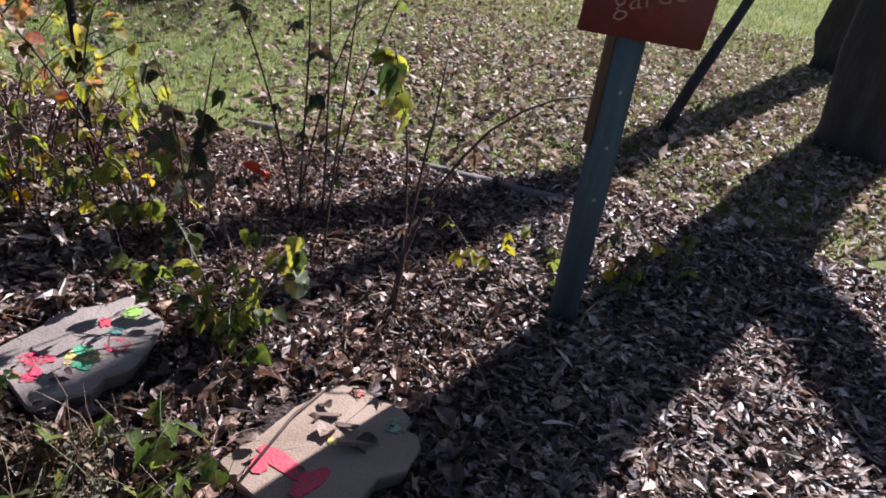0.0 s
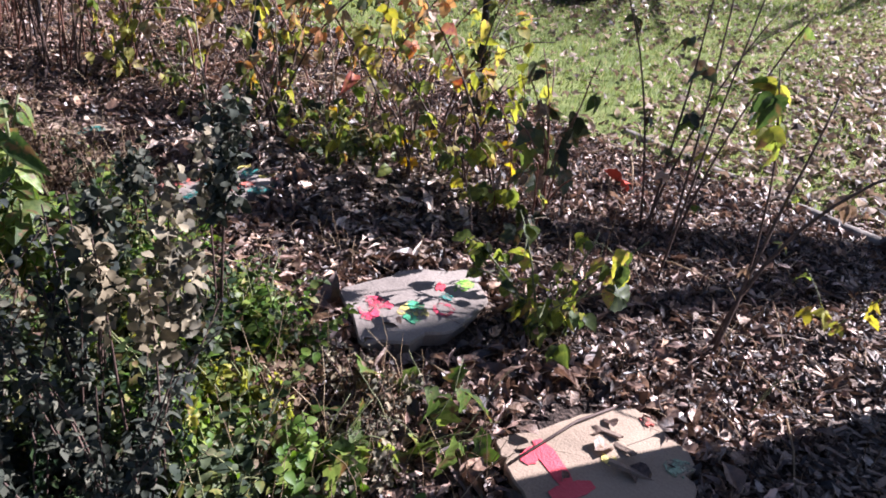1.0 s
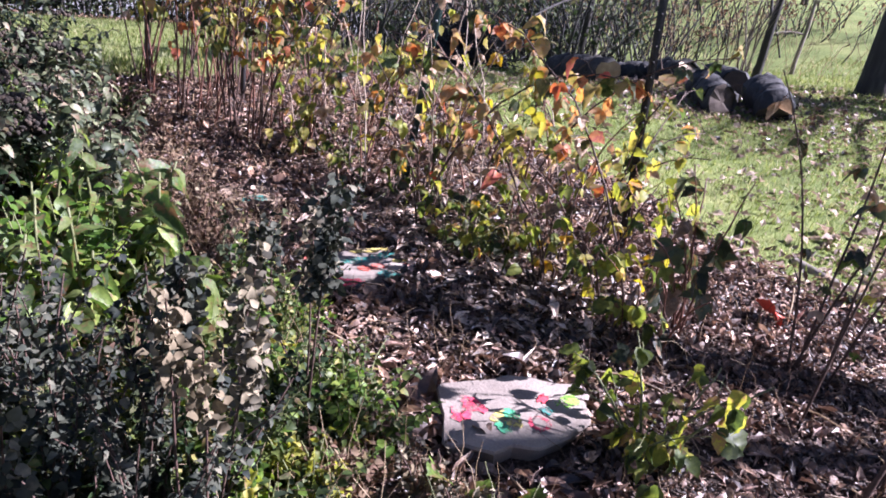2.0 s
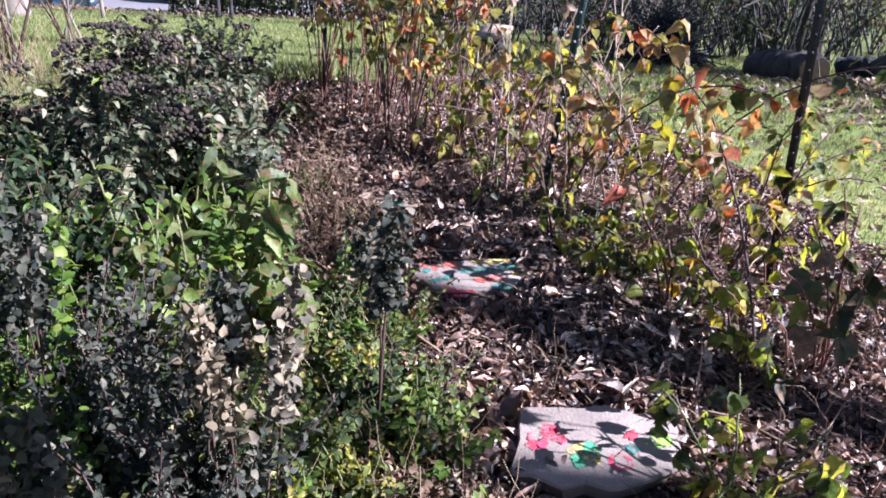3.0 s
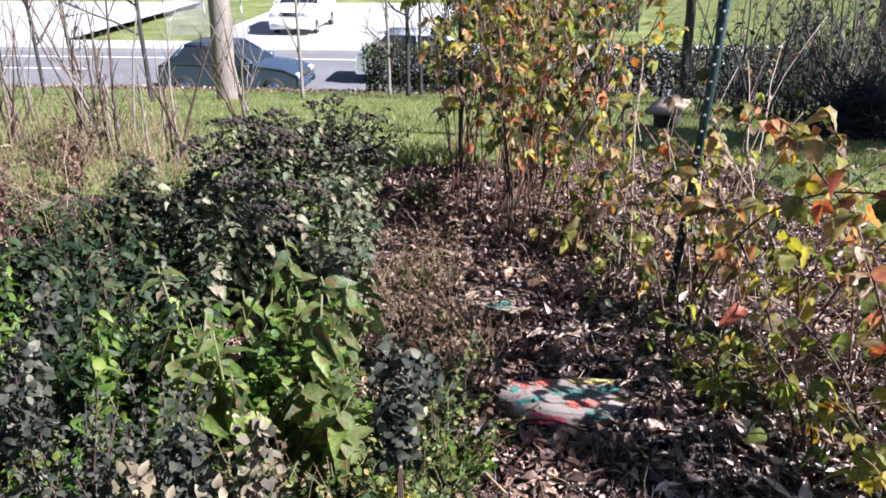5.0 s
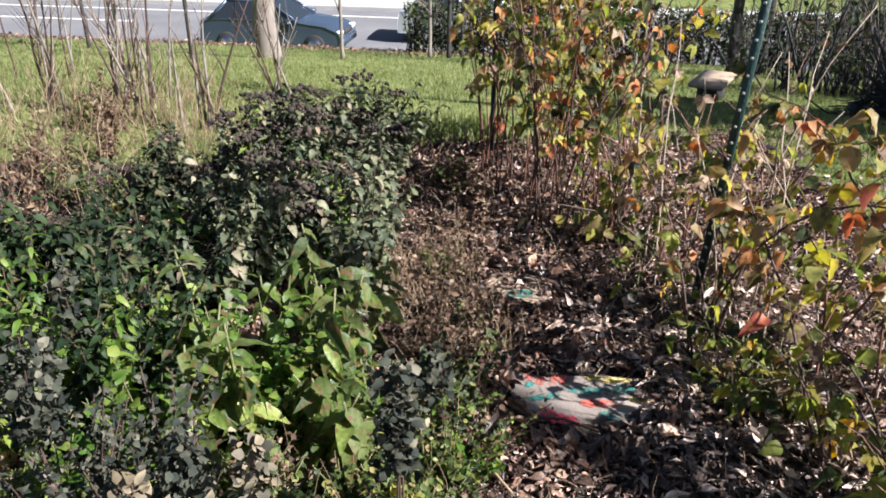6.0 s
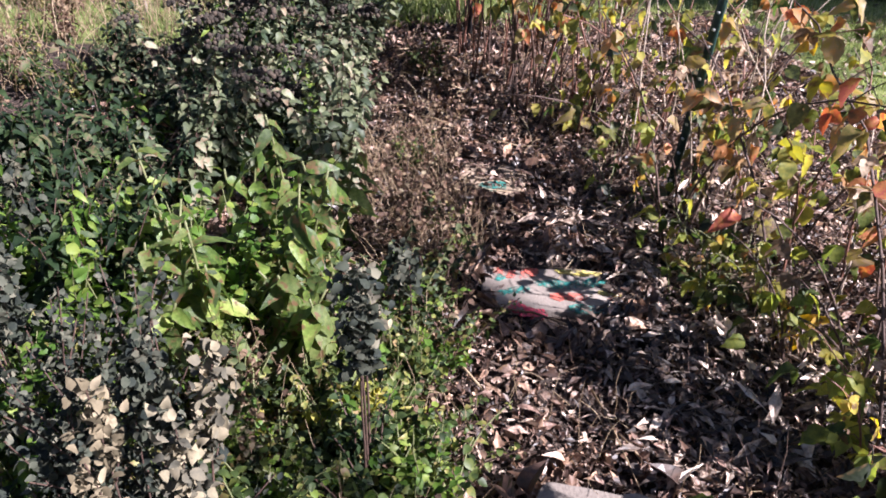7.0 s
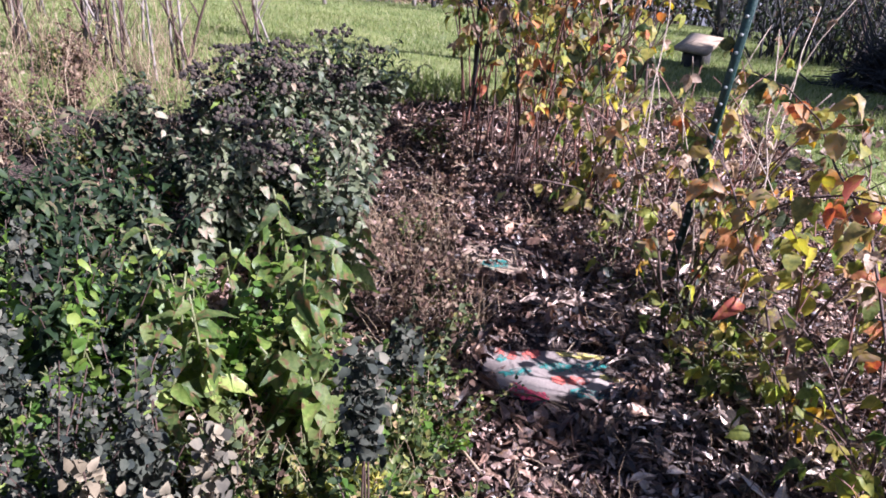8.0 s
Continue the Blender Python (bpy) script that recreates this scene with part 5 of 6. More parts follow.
tree("tree", "dark-barked bare tree beside the wood-chip path", 2.55, 5.075, 8.5, 0.255, 1, taper=0.12, lean=(-0.003, 0.002), limbs=5, first=0.6, fork=[(1.75, -0.6, 0.82, 3.6, 0.175)], twigs=False)
tree("tree", "dark-barked bare tree on the lawn", 3.6, 8.05, 5.1, 0.2, 2, limbs=3, first=0.85, taper=0.45, fork=[(4.25, 3.14, 1.07, 3.4, 0.125), (4.8, 0.9, 1.2, 4.0, 0.1)], twigs=False)
# its leafy clump is an unseen addition that shades the heap and lawn
tree("tree", "dark tree trunk on the lawn behind logs, with an added unseen leaf mass for shade", -2.55, 8.7, 8.0, 0.15, 3, limbs=7, leafy=(0.1, 1.3, 4.4, 1.35))
tree("tree", "pale-barked street tree at the lawn's foot", -14.6, 0.25, 9.0, 0.22, 4, PALEBARK, limbs=8)
# four trees added outside the view so their limbs shade the logs
for i, (x, y, h) in enumerate([(0.5, 11.6, 8.0), (1.3, 13.2, 9.0), (-0.5, 10.6, 7.0), (-1.4, 11.8, 7.5)]):
    tree("tree", "bare dark tree out of view, added to shade the logs", x, y, h, 0.1, 140 + i, limbs=14, group="woodland trees", sides=8, first=0.2)
wood = np.random.default_rng(5)
for i in range(26):
    x, y = wood.uniform(-26, -7.5), wood.uniform(8.5, 24)
    if STREET[0] * x + STREET[1] * y > 20.5:
        x = x * 0.55 - 2
    tree("tree", "bare dark woodland tree with thin trunk", x, y, wood.uniform(5, 9), wood.uniform(0.06, 0.16), 50 + i, limbs=6, group="woodland trees", sides=8, lean=(wood.normal() * 0.05, wood.normal() * 0.05))
for i, (x, y) in enumerate([(-17.2, 3.6), (-17.0, 4.0), (-17.6, 4.4), (-14.0, -2.2), (-13.2, -0.9), (-16.5, -3.4), (-15.0, 1.6), (-6.2, 8.8), (-4.6, 10.5), (-8.0, 11.5), (-1.0, 12.5), (-3.4, 12.8), (-5.5, 13.6)]):
    tree("sapling_tree", "slender bare sapling with thin stems", x, y, wood.uniform(3.5, 5.5), wood.uniform(0.03, 0.06), 90 + i, limbs=8, group="saplings", sides=6, first=0.15, mat=PALEBARK if i % 3 == 0 else BARK)


def stool(x, y, n, height, seed, label):
    """Several bare shoots from one root."""
    r = np.random.default_rng(seed)
    thing = tagged(new("bare_shrub"), label, "shrub", "bare shrubs")
    thing.location = (x, y, float(ground_z(x, y)) - 0.05)
    for i in range(n):
        pts = arc_path((r.normal() * 0.1, r.normal() * 0.1, 0), r.uniform(0, 6.28), height * r.uniform(0.6, 1.1), r.uniform(0.02, 0.35), r.uniform(-0.2, 0.3), 7, 0.04, r)
        sh = Shape()
        sh.add(*tube(pts, np.linspace(0.012, 0.003, 8), 5))
        for k in range(5):
            j = r.integers(2, 7)
            sh.add(*tube(arc_path(pts[j], r.uniform(0, 6.28), height * 0.25, 0.5, 0.2, 3, 0.05, r), np.linspace(0.004, 0.0015, 4), 4, False))
        part("shoot", sh, PALEBARK if i % 2 else STEM, thing)
    return thing


stool(-5.7, -0.1, 8, 1.5, 1, "bare pale-stemmed shrub on the lawn's edge")
stool(-6.3, 0.9, 6, 1.3, 2, "bare pale-stemmed shrub on the lawn's edge")
stool(-4.6, 0.45, 7, 0.95, 21, "thin bare pale shoots among dry weeds")
stool(-4.9, 0.0, 7, 1.0, 22, "thin bare pale shoots among dry weeds")
stool(-5.3, -0.6, 7, 1.2, 23, "thin bare pale shoots among dry weeds")
stool(-8.5, -1.6, 7, 1.8, 3, "bare shrub on the sloping lawn")
stool(-4.6, 3.3, 5, 1.2, 4, "thin bare shoots behind the raspberry row")
stool(-6.5, 6.6, 9, 1.6, 5, "bare brush at the wood's edge")
stool(-7.5, 8.0, 6, 1.7, 6, "bare brush at the wood's edge")
stool(-4.2, 9.4, 8, 1.8, 7, "bare brush at the wood's edge")
stool(-1.6, 10.4, 9, 1.7, 8, "bare brush at the lawn's far side")
stool(-2.8, 10.9, 9, 1.7, 9, "bare brush at the lawn's far side")
stool(-0.2, 11.6, 9, 1.7, 10, "bare brush at the lawn's far side")

# leaning thin dead branch on the lawn
branch = tagged(new("fallen_branch"), "thin dead branch leaning from the lawn", "branch")
branch.location = on(1.31, 4.92)
sh = Shape()
sh.add(*tube([(-0.05, -0.1, -0.02), (0.1, 0.1, 0.25), (0.38, 0.45, 0.7), (0.72, 0.8, 1.4), (1.0, 1.1, 2.0)], [0.035, 0.035, 0.032, 0.028, 0.02], 8))
part("bark", sh, BARK, branch)


# hedge of dark twiggy growth along the lawn's foot, on a wire fence
def hedge(s, u0, u1, height, seed):
    r = np.random.default_rng(seed)
    thing = tagged(new("hedge"), "dark twiggy hedge over a fence by the street", "hedge")
    b = st(s, u0)
    z0 = float(ground_z(b[0], b[1]))
    n = int((u1 - u0) * 26)
    sh, lf = Shape(), Shape()
    for i in range(n):
        p = st(s + r.normal() * 0.2, r.uniform(u0, u1), z0 - 0.05)
        pts = arc_path(p, r.uniform(0, 6.28), height * r.uniform(0.7, 1.3), r.uniform(0, 0.25), 0.3, 5, 0.05, r)
        sh.add(*tube(pts, np.linspace(0.016, 0.005, 6), 4, False))
    part("twig_work", sh, BARK, thing)["kind"] = "stuff"
    m = n * 45
    us = r.uniform(u0, u1, m)
    ss = s + r.normal(size=m) * 0.25
    P = np.stack([STREET[0] * ss + 0.3 * us, STREET[1] * ss + 0.954 * us, z0 + height * r.random(m) ** 0.8 * 1.02], 1)
    lf.many(*SMALL, turns(r.uniform(0, 6.28, m), r.uniform(-1, 1, m), r.uniform(-1, 1, m), r.uniform(0.06, 0.12, m)), P)
    part("foliage", lf, SEDUMLEAF, thing)
    return thing


hedge(20.2, -2.8, 9.0, 1.25, 1)
hedge(33.5, -2.0, 6.0, 2.2, 2)


# dark thicket at the wood's edge
def thicket(a, b, height, count, seed, leaf_mat=SEDUMLEAF):
    r = np.random.default_rng(seed)
    thing = tagged(new("thicket"), "dark leafless thicket of thin stems and twigs", "thicket")
    sh, lf = Shape(), Shape()
    P = []
    for i in range(count):
        t = r.random()
        x, y = a[0] + (b[0] - a[0]) * t + r.normal() * 0.6, a[1] + (b[1] - a[1]) * t + r.normal() * 0.6
        pts = arc_path((x, y, float(ground_z(x, y)) - 0.05), r.uniform(0, 6.28), height * r.uniform(0.35, 1.2), r.uniform(0, 0.65), r.uniform(-0.3, 0.9), 5, 0.08, r)
        rad = r.uniform(0.006, 0.022)
        sh.add(*tube(pts, np.linspace(rad, rad * 0.4, 6), 4, False))
        for k in range(3):
            j = r.integers(1, 5)
            q = arc_path(pts[j], r.uniform(0, 6.28), r.uniform(0.2, 0.7), r.uniform(0.3, 1.0), 0.2, 3, 0.06, r)
            sh.add(*tube(q, np.linspace(rad * 0.4, 0.002, 4), 3, False))
            P += list(q[1:])
    part("stem_work", sh, LOGBARK, thing)["kind"] = "stuff"
    P = np.array(P)
    n = len(P)
    lf.many(*CURLED, turns(r.uniform(0, 6.28, n), r.uniform(-1, 1, n), r.normal(size=n), r.uniform(0.03, 0.09, n)), P)
    part("foliage", lf, leaf_mat, thing)
    return thing


thicket((-9.2, 7.6), (-6.6, 9.8), 1.7, 250, 1)
thicket((-12.5, 9.5), (-7.5, 14.5), 2.2, 230, 2, BROWNWEED)
thicket((-11, 17.5), (2, 20.5), 1.3, 160, 3, BROWNWEED)


# ---- parked cars
def car(label, s, u, z, heading, paint_mat, length=4.1, width=1.72, height=1.48, suv=False):
    """A parked car: lofted body, glasshouse, wheels and lamps; heading in degrees, nose towards local +x."""
    thing = tagged(new("car"), label, "car", "parked cars")
    p = st(s, u, z)
    thing.matrix_world = pose(p[0], p[1], z, 0, 0, heading)
    L, W = length / 2, width / 2
    hood = 0.62 * height if not suv else 0.66 * height
    prof = [(-L, 0.32), (-L - 0.02, 0.55), (-L + 0.05, hood), (-L * 0.7, hood + 0.05), (L * 0.38, hood + 0.02), (L * 0.8, hood - 0.08), (L, hood - 0.25), (L + 0.03, 0.5), (L, 0.25)]
    sh = Shape()
    v, f = [], []
    k = len(prof)
    for wy, sc in ((-1, 0.9), (-1.0, 1.0), (-0.55, 1.02), (0.55, 1.02), (1.0, 1.0), (1, 0.9)):
        for x, h in prof:
            v.append((x * (0.99 if abs(wy) == 1 else 1.0), wy * W * (0.97 if sc == 0.9 else 1), 0.25 + (h - 0.25) * (sc if sc < 1 else 1) + (0.02 if sc > 1 else 0)))
    for a in range(5):
        for i in range(k - 1):
            f.append((a * k + i, a * k + i + 1, (a + 1) * k + i + 1, (a + 1) * k + i))
    f.append(tuple(range(k)))
    f.append(tuple(range(5 * k, 6 * k))[::-1])
    f += [(a * k, (a + 1) * k, (a + 1) * k + k - 1, a * k + k - 1) for a in range(5)]
    sh.add(v, f)
    part("body", sh, paint_mat, thing, smooth=False)
    cabin = [(-L * 0.92 if suv else -L * 0.86, hood), (-L * 0.74 if suv else -L * 0.6, height - 0.06), (L * 0.02, height - 0.05), (L * 0.42, hood)]
    sh = Shape()
    v = [(x, sgn * W * (0.95 if h < height - 0.2 else 0.78), h) for sgn in (-1, 1) for x, h in cabin]
    sh.add(v, [(0, 1, 2, 3), (7, 6, 5, 4), (0, 4, 5, 1), (2, 6, 7, 3), (0, 3, 7, 4)])
    part("window", sh, GLASS, thing, smooth=False)
    sh = Shape()
    sh.add(*box(cabin[1][0] - 0.03, cabin[2][0] + 0.03, -W * 0.79, W * 0.79, height - 0.075, height, 0.03))
    part("roof", sh, paint_mat, thing)
    for sgn in (-1, 1):
        sh = Shape()
        sh.add(*tube([(cabin[2][0], sgn * W * 0.79, height - 0.04), (cabin[3][0], sgn * W * 0.96, hood + 0.02)], 0.035, 6))
        part("pillar", sh, paint_mat, thing)
        for ends, rr in (([(cabin[1][0], sgn * W * 0.79, height - 0.04), (cabin[0][0], sgn * W * 0.96, hood + 0.02)], 0.05), ([(-0.15 * L, sgn * W * 0.8, height - 0.05), (-0.12 * L, sgn * W * 0.97, hood)], 0.03)):
            sh = Shape()
            sh.add(*tube(ends, rr, 6))
            part("pillar", sh, paint_mat, thing)
        sh = Shape()
        sh.add(*box(L * 0.3, L * 0.4, sgn * W * 1.0 - 0.02, sgn * W * 1.0 + 0.16 * sgn + 0.02, hood, hood + 0.12, 0.01))
        part("mirror", sh, paint_mat, thing)
        sh = Shape()
        sh.add(*box(L - 0.16, L + 0.035, sgn * W * 0.72 - 0.16, sgn * W * 0.72 + 0.16, hood - 0.33, hood - 0.2, 0.02))
        part("headlight", sh, LAMPGLASS, thing, "clear headlight")
        for x in (-L * 0.62, L * 0.64):
            sh = Shape()
            y0, y1 = sgn * (W - 0.17), sgn * (W + 0.012)
            sh.add(*tube([(x, y0, 0.31), (x, y0 + (y1 - y0) * 0.15, 0.31), (x, y0 + (y1 - y0) * 0.85, 0.31), (x, y1, 0.31)], [0.28, 0.31, 0.31, 0.28], 20))
            wheel = part("wheel", sh, RUBBER, thing)
            sh = Shape()
            sh.add(*tube([(x, y1 - 0.03 * sgn, 0.31), (x, y1 + 0.006 * sgn, 0.31)], [0.2, 0.18], 16))
            part("rim", sh, CHROME, wheel)
    sh = Shape()
    sh.add(*box(L + 0.0, L + 0.04, -W * 0.45, W * 0.45, hood - 0.36, hood - 0.2, 0.01))
    part("grille", sh, TARP, thing, "dark grille")
    sh = Shape()
    sh.add(*box(L - 0.05, L + 0.06, -W * 0.92, W * 0.92, 0.28, 0.5, 0.03))
    part("bumper", sh, paint_mat, thing)
    return thing


ALONG = math.degrees(math.atan2(0.954, 0.30))
car("dark blue hatchback parked at the kerb", 22.3, -7.0, -3.45, ALONG, CARBLUE)
car("white sport utility car in the driveway facing the street", 35.2, -8.4, -3.35, ALONG - 90, CARWHITE, 4.5, 1.85, 1.75, True)
car("silver car parked beyond the hedge", 24.6, -1.6, -3.45, ALONG, CARSILVER, 4.4, 1.76, 1.5)

# wire-mesh fence across the street
mesh_fence = tagged(new("wire_fence"), "wire-mesh fence on steel posts", "fence")
for u in (-13.5, -11.8, -10.2):
    sh = Shape()
    p = st(32.2, u, -3.4)
    sh.add(*tube([p, p + [0, 0, 1.6]], 0.03, 8))
    part("post", sh, CHROME, mesh_fence)
sh = Shape()
for i in range(52):
    for d in (1, -1):
        u0 = -13.5 + 3.3 * i / 51
        pts = []
        for q in np.linspace(0, 1.5, 9):
            u = u0 + d * q * 0.5
            if -13.5 <= u <= -10.2:
                pts.append(st(32.2, u, -3.33 + q))
        if len(pts) > 1:
            sh.add(*tube(pts, 0.006, 3, False))
part("mesh", sh, CHROME, mesh_fence)


# ---- what lies on the ground
def box_chip():
    v = [(-0.5, -0.5, -0.5), (0.5, -0.42, -0.5), (0.46, 0.5, -0.5), (-0.42, 0.4, -0.5), (-0.5, -0.46, 0.5), (0.44, -0.5, 0.6), (0.5, 0.42, 0.4), (-0.46, 0.5, 0.5)]
    return np.array(v), [(3, 2, 1, 0), (4, 5, 6, 7), (0, 1, 5, 4), (1, 2, 6, 5), (2, 3, 7, 6), (3, 0, 4, 7)]


def scatter(name, label, cat, count, area, tmpl, mat, size, lift, tilt, seed, keep, flat=(1, 1, 1)):
    r = np.random.default_rng(seed)
    x, y = r.uniform(area[0], area[1], count), r.uniform(area[2], area[3], count)
    ok = keep(x, y, r)
    x, y = x[ok], y[ok]
    n = len(x)
    z = top(x, y) + r.uniform(*lift, n)
    s = r.uniform(*size, n)[:, None] * np.asarray(flat) * r.uniform(0.6, 1.5, (n, 3))
    sh = Shape()
    sh.many(*tmpl, turns(r.uniform(0, 6.28, n), r.normal(size=n) * tilt, r.normal(size=n) * tilt, s), np.stack([x, y, z], 1))
    return tagged(part(name, sh, mat, smooth=False), label, cat, kind="stuff")


SHRED = leaf_template(2, 0.33, 0.5, 0.5, 0.4, 0.0, 0.12)
SCRAP = leaf_template(4, 0.27, 0.45, 0.7, 0.7, 0.25, 0.09)


FLAKY = leaf_template(4, 0.17, 0.5, 0.6, 0.3, 0.35, 0.06)


def mulch_here(x, y, r):
    return (bed_mask(x, y) > r.random(len(x)) * 0.9) & ~in_stones(x, y, 0.86)


scatter("wood_chips", "weathered brown wood chips", "mulch", 46000, (-4.3, 2.6, 1.1, 3.75), box_chip(), CHIP, (0.4, 1.1), (0.0, 0.016), 0.3, 1, mulch_here, (0.03, 0.007, 0.004))
scatter("wood_chips", "pale wood chips on the path", "mulch", 13000, (0.15, 2.4, 0.6, 3.3), box_chip(), CHIP, (0.6, 1.4), (0.004, 0.024), 0.3, 2, mulch_here, (0.04, 0.01, 0.004))
scatter("leaf_litter", "curled dry brown fallen leaves", "leaf litter", 7000, (-4.3, 2.6, 1.0, 3.75), CURLED, LITTER, (0.02, 0.045), (0.004, 0.03), 0.6, 3, mulch_here)
scatter("leaf_litter", "small shreds of dry leaves on the mulch", "leaf litter", 32000, (-4.3, 2.6, 1.0, 3.75), SCRAP, LITTER, (0.013, 0.04), (0.006, 0.03), 0.7, 6, mulch_here)
scatter("bark_flakes", "curled flakes of bark and dead leaf on mulch", "mulch", 21000, (0.3, 2.6, 0.5, 3.75), FLAKY, PALEFLAKE, (0.022, 0.075), (0.008, 0.034), 0.4, 21, mulch_here)
scatter("bark_flakes", "curled flakes of bark and dead leaf on mulch", "mulch", 17000, (-4.3, 0.3, 1.2, 3.75), FLAKY, FLAKE, (0.018, 0.054), (0.008, 0.034), 0.5, 22, mulch_here)
scatter("wood_chips", "weathered brown wood chips behind the beds", "mulch", 12000, (-3.0, 3.1, -0.9, 1.1), box_chip(), CHIP, (0.6, 1.6), (0.0, 0.016), 0.3, 23, mulch_here, (0.04, 0.01, 0.004))
scatter("leaf_litter", "dry tan leaves among the lawn grass", "leaf litter", 90000, (-4.5, 6, 3.4, 10), SHRED, DRYLEAF, (0.02, 0.068), (0.006, 0.03), 0.55, 4,
        lambda x, y, r: (bed_mask(x, y) < 0.6) & (r.random(len(x)) < 0.1 + 0.9 * np.clip(x + 1.2, 0, 1) * np.exp(-np.clip(y - 4.6, 0, 9) / 4.0)))
scatter("leaf_litter", "brown leaves and bark round the logs", "leaf litter", 16000, (-5.5, -1.2, 4.9, 8.6), SHRED, LITTER, (0.02, 0.06), (0.006, 0.03), 0.5, 9, lambda x, y, r: r.random(len(x)) < np.exp(-(((x + 3.0) / 1.2) ** 2 + ((y - 6.6) / 1.0) ** 2)))
scatter("leaf_litter", "brown leaves drifted along the lawn's foot", "leaf litter", 60000, (-24, -13, -8, 10), SHRED, LITTER, (0.04, 0.1), (0.01, 0.06), 0.5, 12, lambda x, y, r: r.random(len(x)) < np.exp(-((STREET[0] * x + STREET[1] * y - 20.0) / 0.5) ** 2))
scatter("leaf_litter", "dry leaves heaped against the stepping stones", "leaf litter", 9000, (-2.7, 0.2, 1.3, 2.3), CURLED, LITTER, (0.022, 0.055), (0.012, 0.04), 0.6, 27,
        lambda x, y, r: in_stones(x, y, 1.45) & ~in_stones(x, y, 1.12) & (r.random(len(x)) < 0.7))
scatter("bark_flakes", "pale straw and bark flakes beside the raspberry row", "mulch", 2600, (-2.2, -0.95, 2.0, 2.75), FLAKY, PALEFLAKE, (0.03, 0.08), (0.012, 0.04), 0.45, 28, mulch_here)
scatter("bark_flakes", "dry flakes strewn over the farthest stone", "mulch", 420, (-2.6, -2.33, 1.8, 2.06), FLAKY, FLAKE, (0.02, 0.055), (0.026, 0.04), 0.25, 29, lambda x, y, r: r.random(len(x)) < 0.45)
scatter("leaf_litter", "dry leaves under the herbs", "leaf litter", 6000, (-3.6, 0, 0.2, 1.3), CURLED, LITTER, (0.02, 0.05), (0.004, 0.03), 0.5, 5, mulch_here)

# the nearest chips and leaves, one by one
ground_ob = bpy.data.objects["ground"]
r7 = np.random.default_rng(17)
piece_shapes = []
for i in range(4):
    sh = Shape()
    v, f = box_chip()
    sh.add(v * [0.05 + 0.012 * i, 0.012, 0.005], f)
    piece_shapes.append(sh.mesh("wood_chip", CHIP, False))
leaf_shapes = []
for i in range(4):
    sh = Shape()
    sh.add(*leaf_template(6, 0.36 + 0.04 * i, 0.45, 0.4 + 0.15 * i, 0.5, 0.1, 0.06))
    leaf_shapes.append(sh.mesh("fallen_leaf", LITTER_ONE))
for i in range(290):
    x, y = r7.uniform(0.25, 1.35), r7.uniform(1.3, 2.7)
    ob = new("wood_chip", piece_shapes[i % 4])
    ob.parent = ground_ob
    ob.matrix_basis = leaf_pose(on(x, y, r7.uniform(0.012, 0.03)), r7.uniform(0, 6.28), r7.normal() * 0.2, r7.normal() * 0.3, r7.uniform(0.8, 1.5))
for i in range(290):
    x, y = (r7.uniform(-1.6, 0.2), r7.uniform(1.35, 2.5)) if i < 200 else (r7.uniform(-2.6, -1.0), r7.uniform(1.5, 2.3))
    raised = 0.05 if in_stones(np.array([x]), np.array([y]), 0.9)[0] else 0.015
    if raised > 0.04 and r7.random() < 0.75:
        x += 0.35
        raised = 0.015
    ob = new("fallen_leaf", leaf_shapes[i % 4])
    ob.parent = ground_ob
    ob.matrix_basis = leaf_pose(on(x, y, raised + r7.uniform(0.0, 0.015)), r7.uniform(0, 6.28), r7.normal() * 0.45, r7.normal() * 0.45, r7.uniform(0.03, 0.058))

# twigs on the mulch
r8 = np.random.default_rng(8)
sh = Shape()
for i in range(420):
    x, y = r8.uniform(-4, 2.2), r8.uniform(1.2, 3.6)
    if in_stones(np.array([x]), np.array([y]), 0.8)[0]:
        continue
    a, length = r8.uniform(0, 6.28), r8.uniform(0.08, 0.4)
    p = np.array(on(x, y, 0.02))
    w = np.array([math.cos(a), math.sin(a), 0]) * length
    sh.add(*tube([p, p + w * 0.4 + [0, 0, r8.uniform(0, 0.02)] + r8.normal(size=3) * 0.006, p + w + r8.normal(size=3) * 0.01], [0.0035, 0.003, 0.0015], 4))
tagged(part("twigs", sh, STRAW), "thin dry twigs on the mulch", "twigs", kind="stuff")

# bark and leaves that lie on the first stone
for i in range(7):
    x, y = r7.uniform(-0.206, -0.077), r7.uniform(1.641, 1.757)
    ob = new("wood_chip" if i % 2 else "fallen_leaf", piece_shapes[i % 4] if i % 2 else leaf_shapes[i % 4])
    ob.parent = ground_ob
    ob.matrix_basis = leaf_pose((x, y, 0.04 + r7.uniform(0, 0.008)), r7.uniform(0, 6.28), r7.normal() * 0.15, r7.normal() * 0.15, r7.uniform(0.9, 1.8) if i % 2 else r7.uniform(0.04, 0.07))

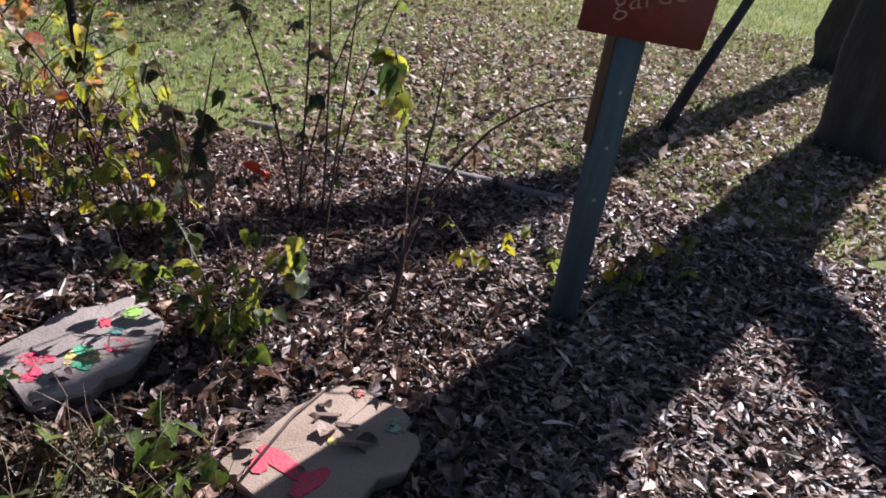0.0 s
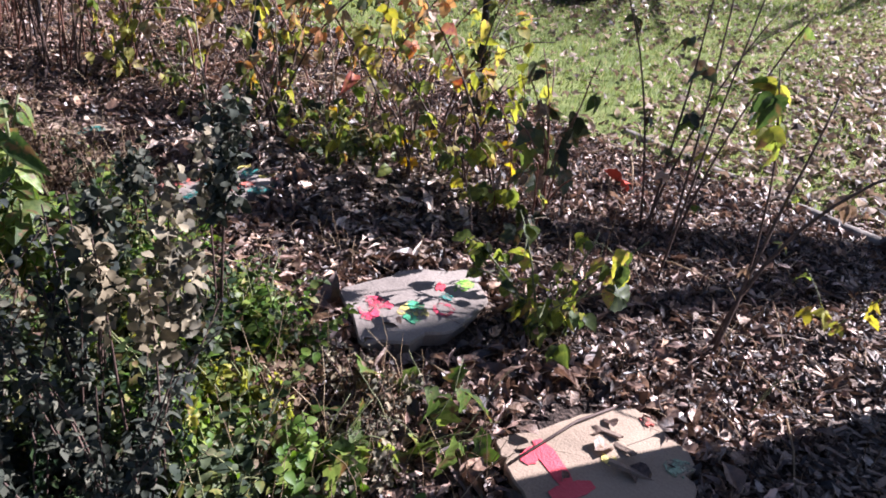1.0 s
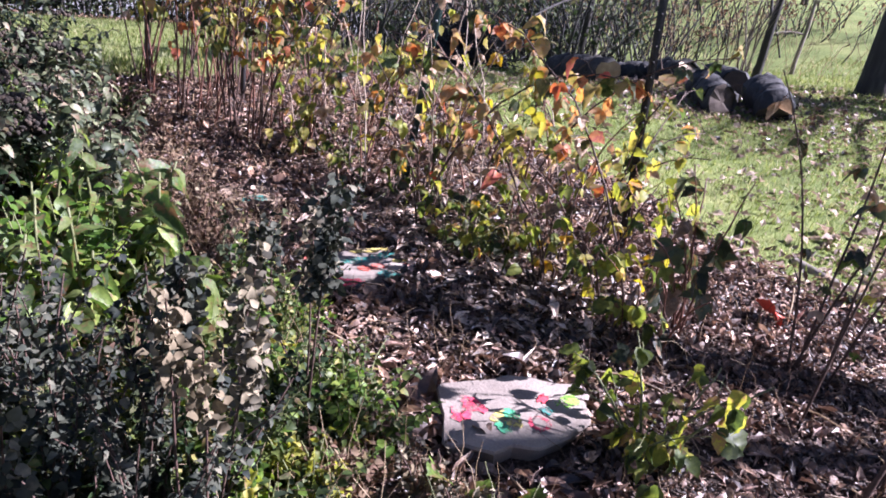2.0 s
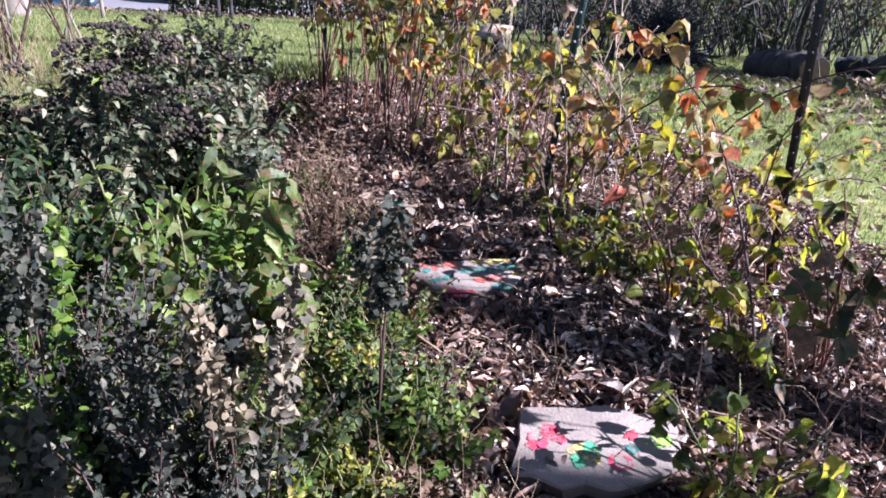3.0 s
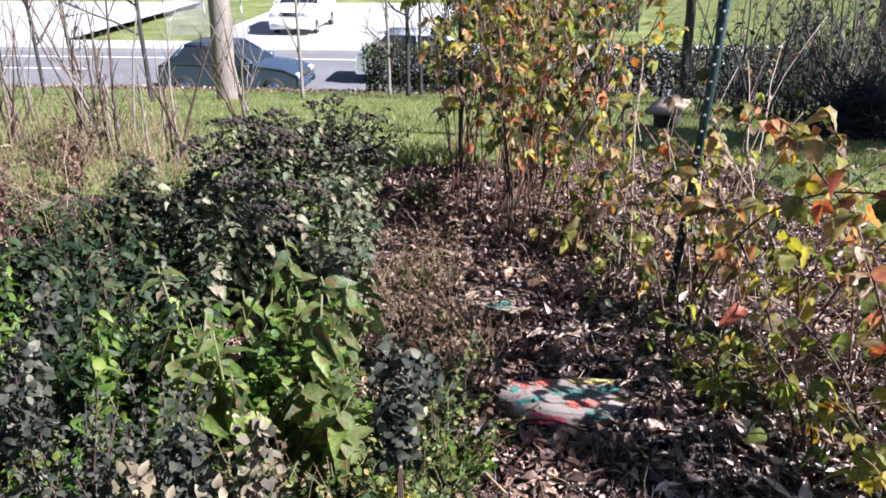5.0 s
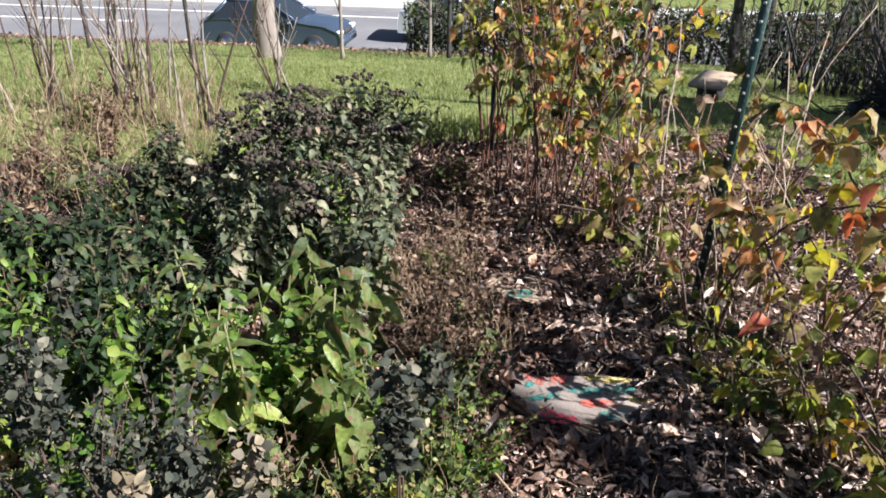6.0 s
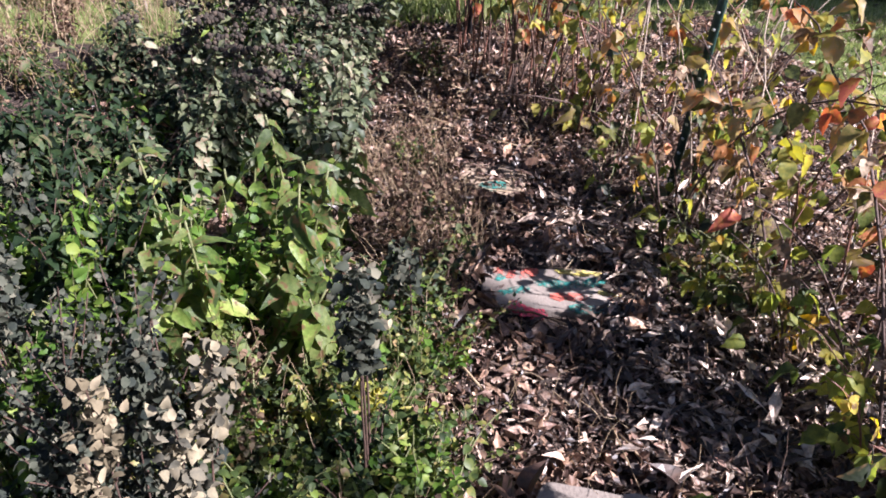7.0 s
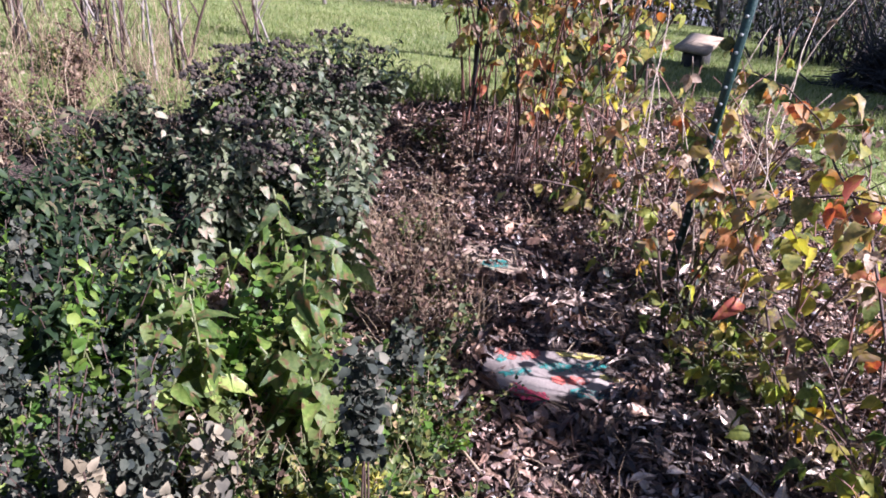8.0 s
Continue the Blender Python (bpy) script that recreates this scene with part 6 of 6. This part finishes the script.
# single fallen leaves that stand out
red_leaf = tagged(new("fallen_leaf", wide_leaf(77, 3, 0.42, 0.2).mesh("fallen_leaf", paint("leaf_scarlet", (0.72, 0.09, 0.05)))), "bright red fallen leaf on the mulch", "leaf")
red_leaf.matrix_basis = leaf_pose((-0.66, 3.0, 0.09), 2.2, 0.1, 0.7, 0.16)


# lawn grass
def blades(name, count, area, size, seed, keep, density_far=False):
    r = np.random.default_rng(seed)
    x, y = r.uniform(area[0], area[1], count), r.uniform(area[2], area[3], count)
    ok = keep(x, y, r)
    x, y = x[ok], y[ok]
    n = len(x)
    v = np.array([(0, -0.06, 0), (0, 0.06, 0), (0.12, 0.045, 0.55), (0.12, -0.045, 0.55), (0.4, 0, 1.0)])
    f = [(0, 1, 2, 3), (3, 2, 4)]
    s = r.uniform(*size, n)
    sh = Shape()
    sh.many(v, f, turns(r.uniform(0, 6.28, n), r.normal(size=n) * 0.3, r.normal(size=n) * 0.3, s), np.stack([x, y, ground_z(x, y) + relief(x, y) * np.exp(-((x + 1) ** 2 + (y - 2) ** 2) / 200) - 0.004], 1))
    return tagged(part(name, sh, GRASS), "short green lawn grass with dry blades", "grass", kind="stuff")


lawn = lambda x, y, r: (bed_mask(x, y) < 0.35 * r.random(len(x)) + 0.1)
blades("lawn_grass", 110000, (-4.5, 5.0, 3.4, 8.5), (0.02, 0.05), 1, lawn)
blades("lawn_grass", 80000, (-12.0, -3.8, -3.5, 8.5), (0.025, 0.06), 2, lawn)
blades("lawn_grass", 50000, (-22.0, -9.0, -8.0, 10.0), (0.03, 0.08), 3, lambda x, y, r: STREET[0] * x + STREET[1] * y < 20.8)
blades("lawn_grass", 60000, (-6.0, 8.0, 8.0, 16.0), (0.035, 0.09), 5, lawn)
blades("lawn_grass", 50000, (-9.0, 6.0, -6.0, 1.5), (0.03, 0.07), 6, lawn)
blades("lawn_grass", 25000, (2.6, 7.0, 0.0, 5.0), (0.03, 0.07), 7, lawn)
blades("tall_grass", 2500, (-4.9, -4.1, 1.3, 2.3), (0.05, 0.12), 4, lambda x, y, r: x < 10)
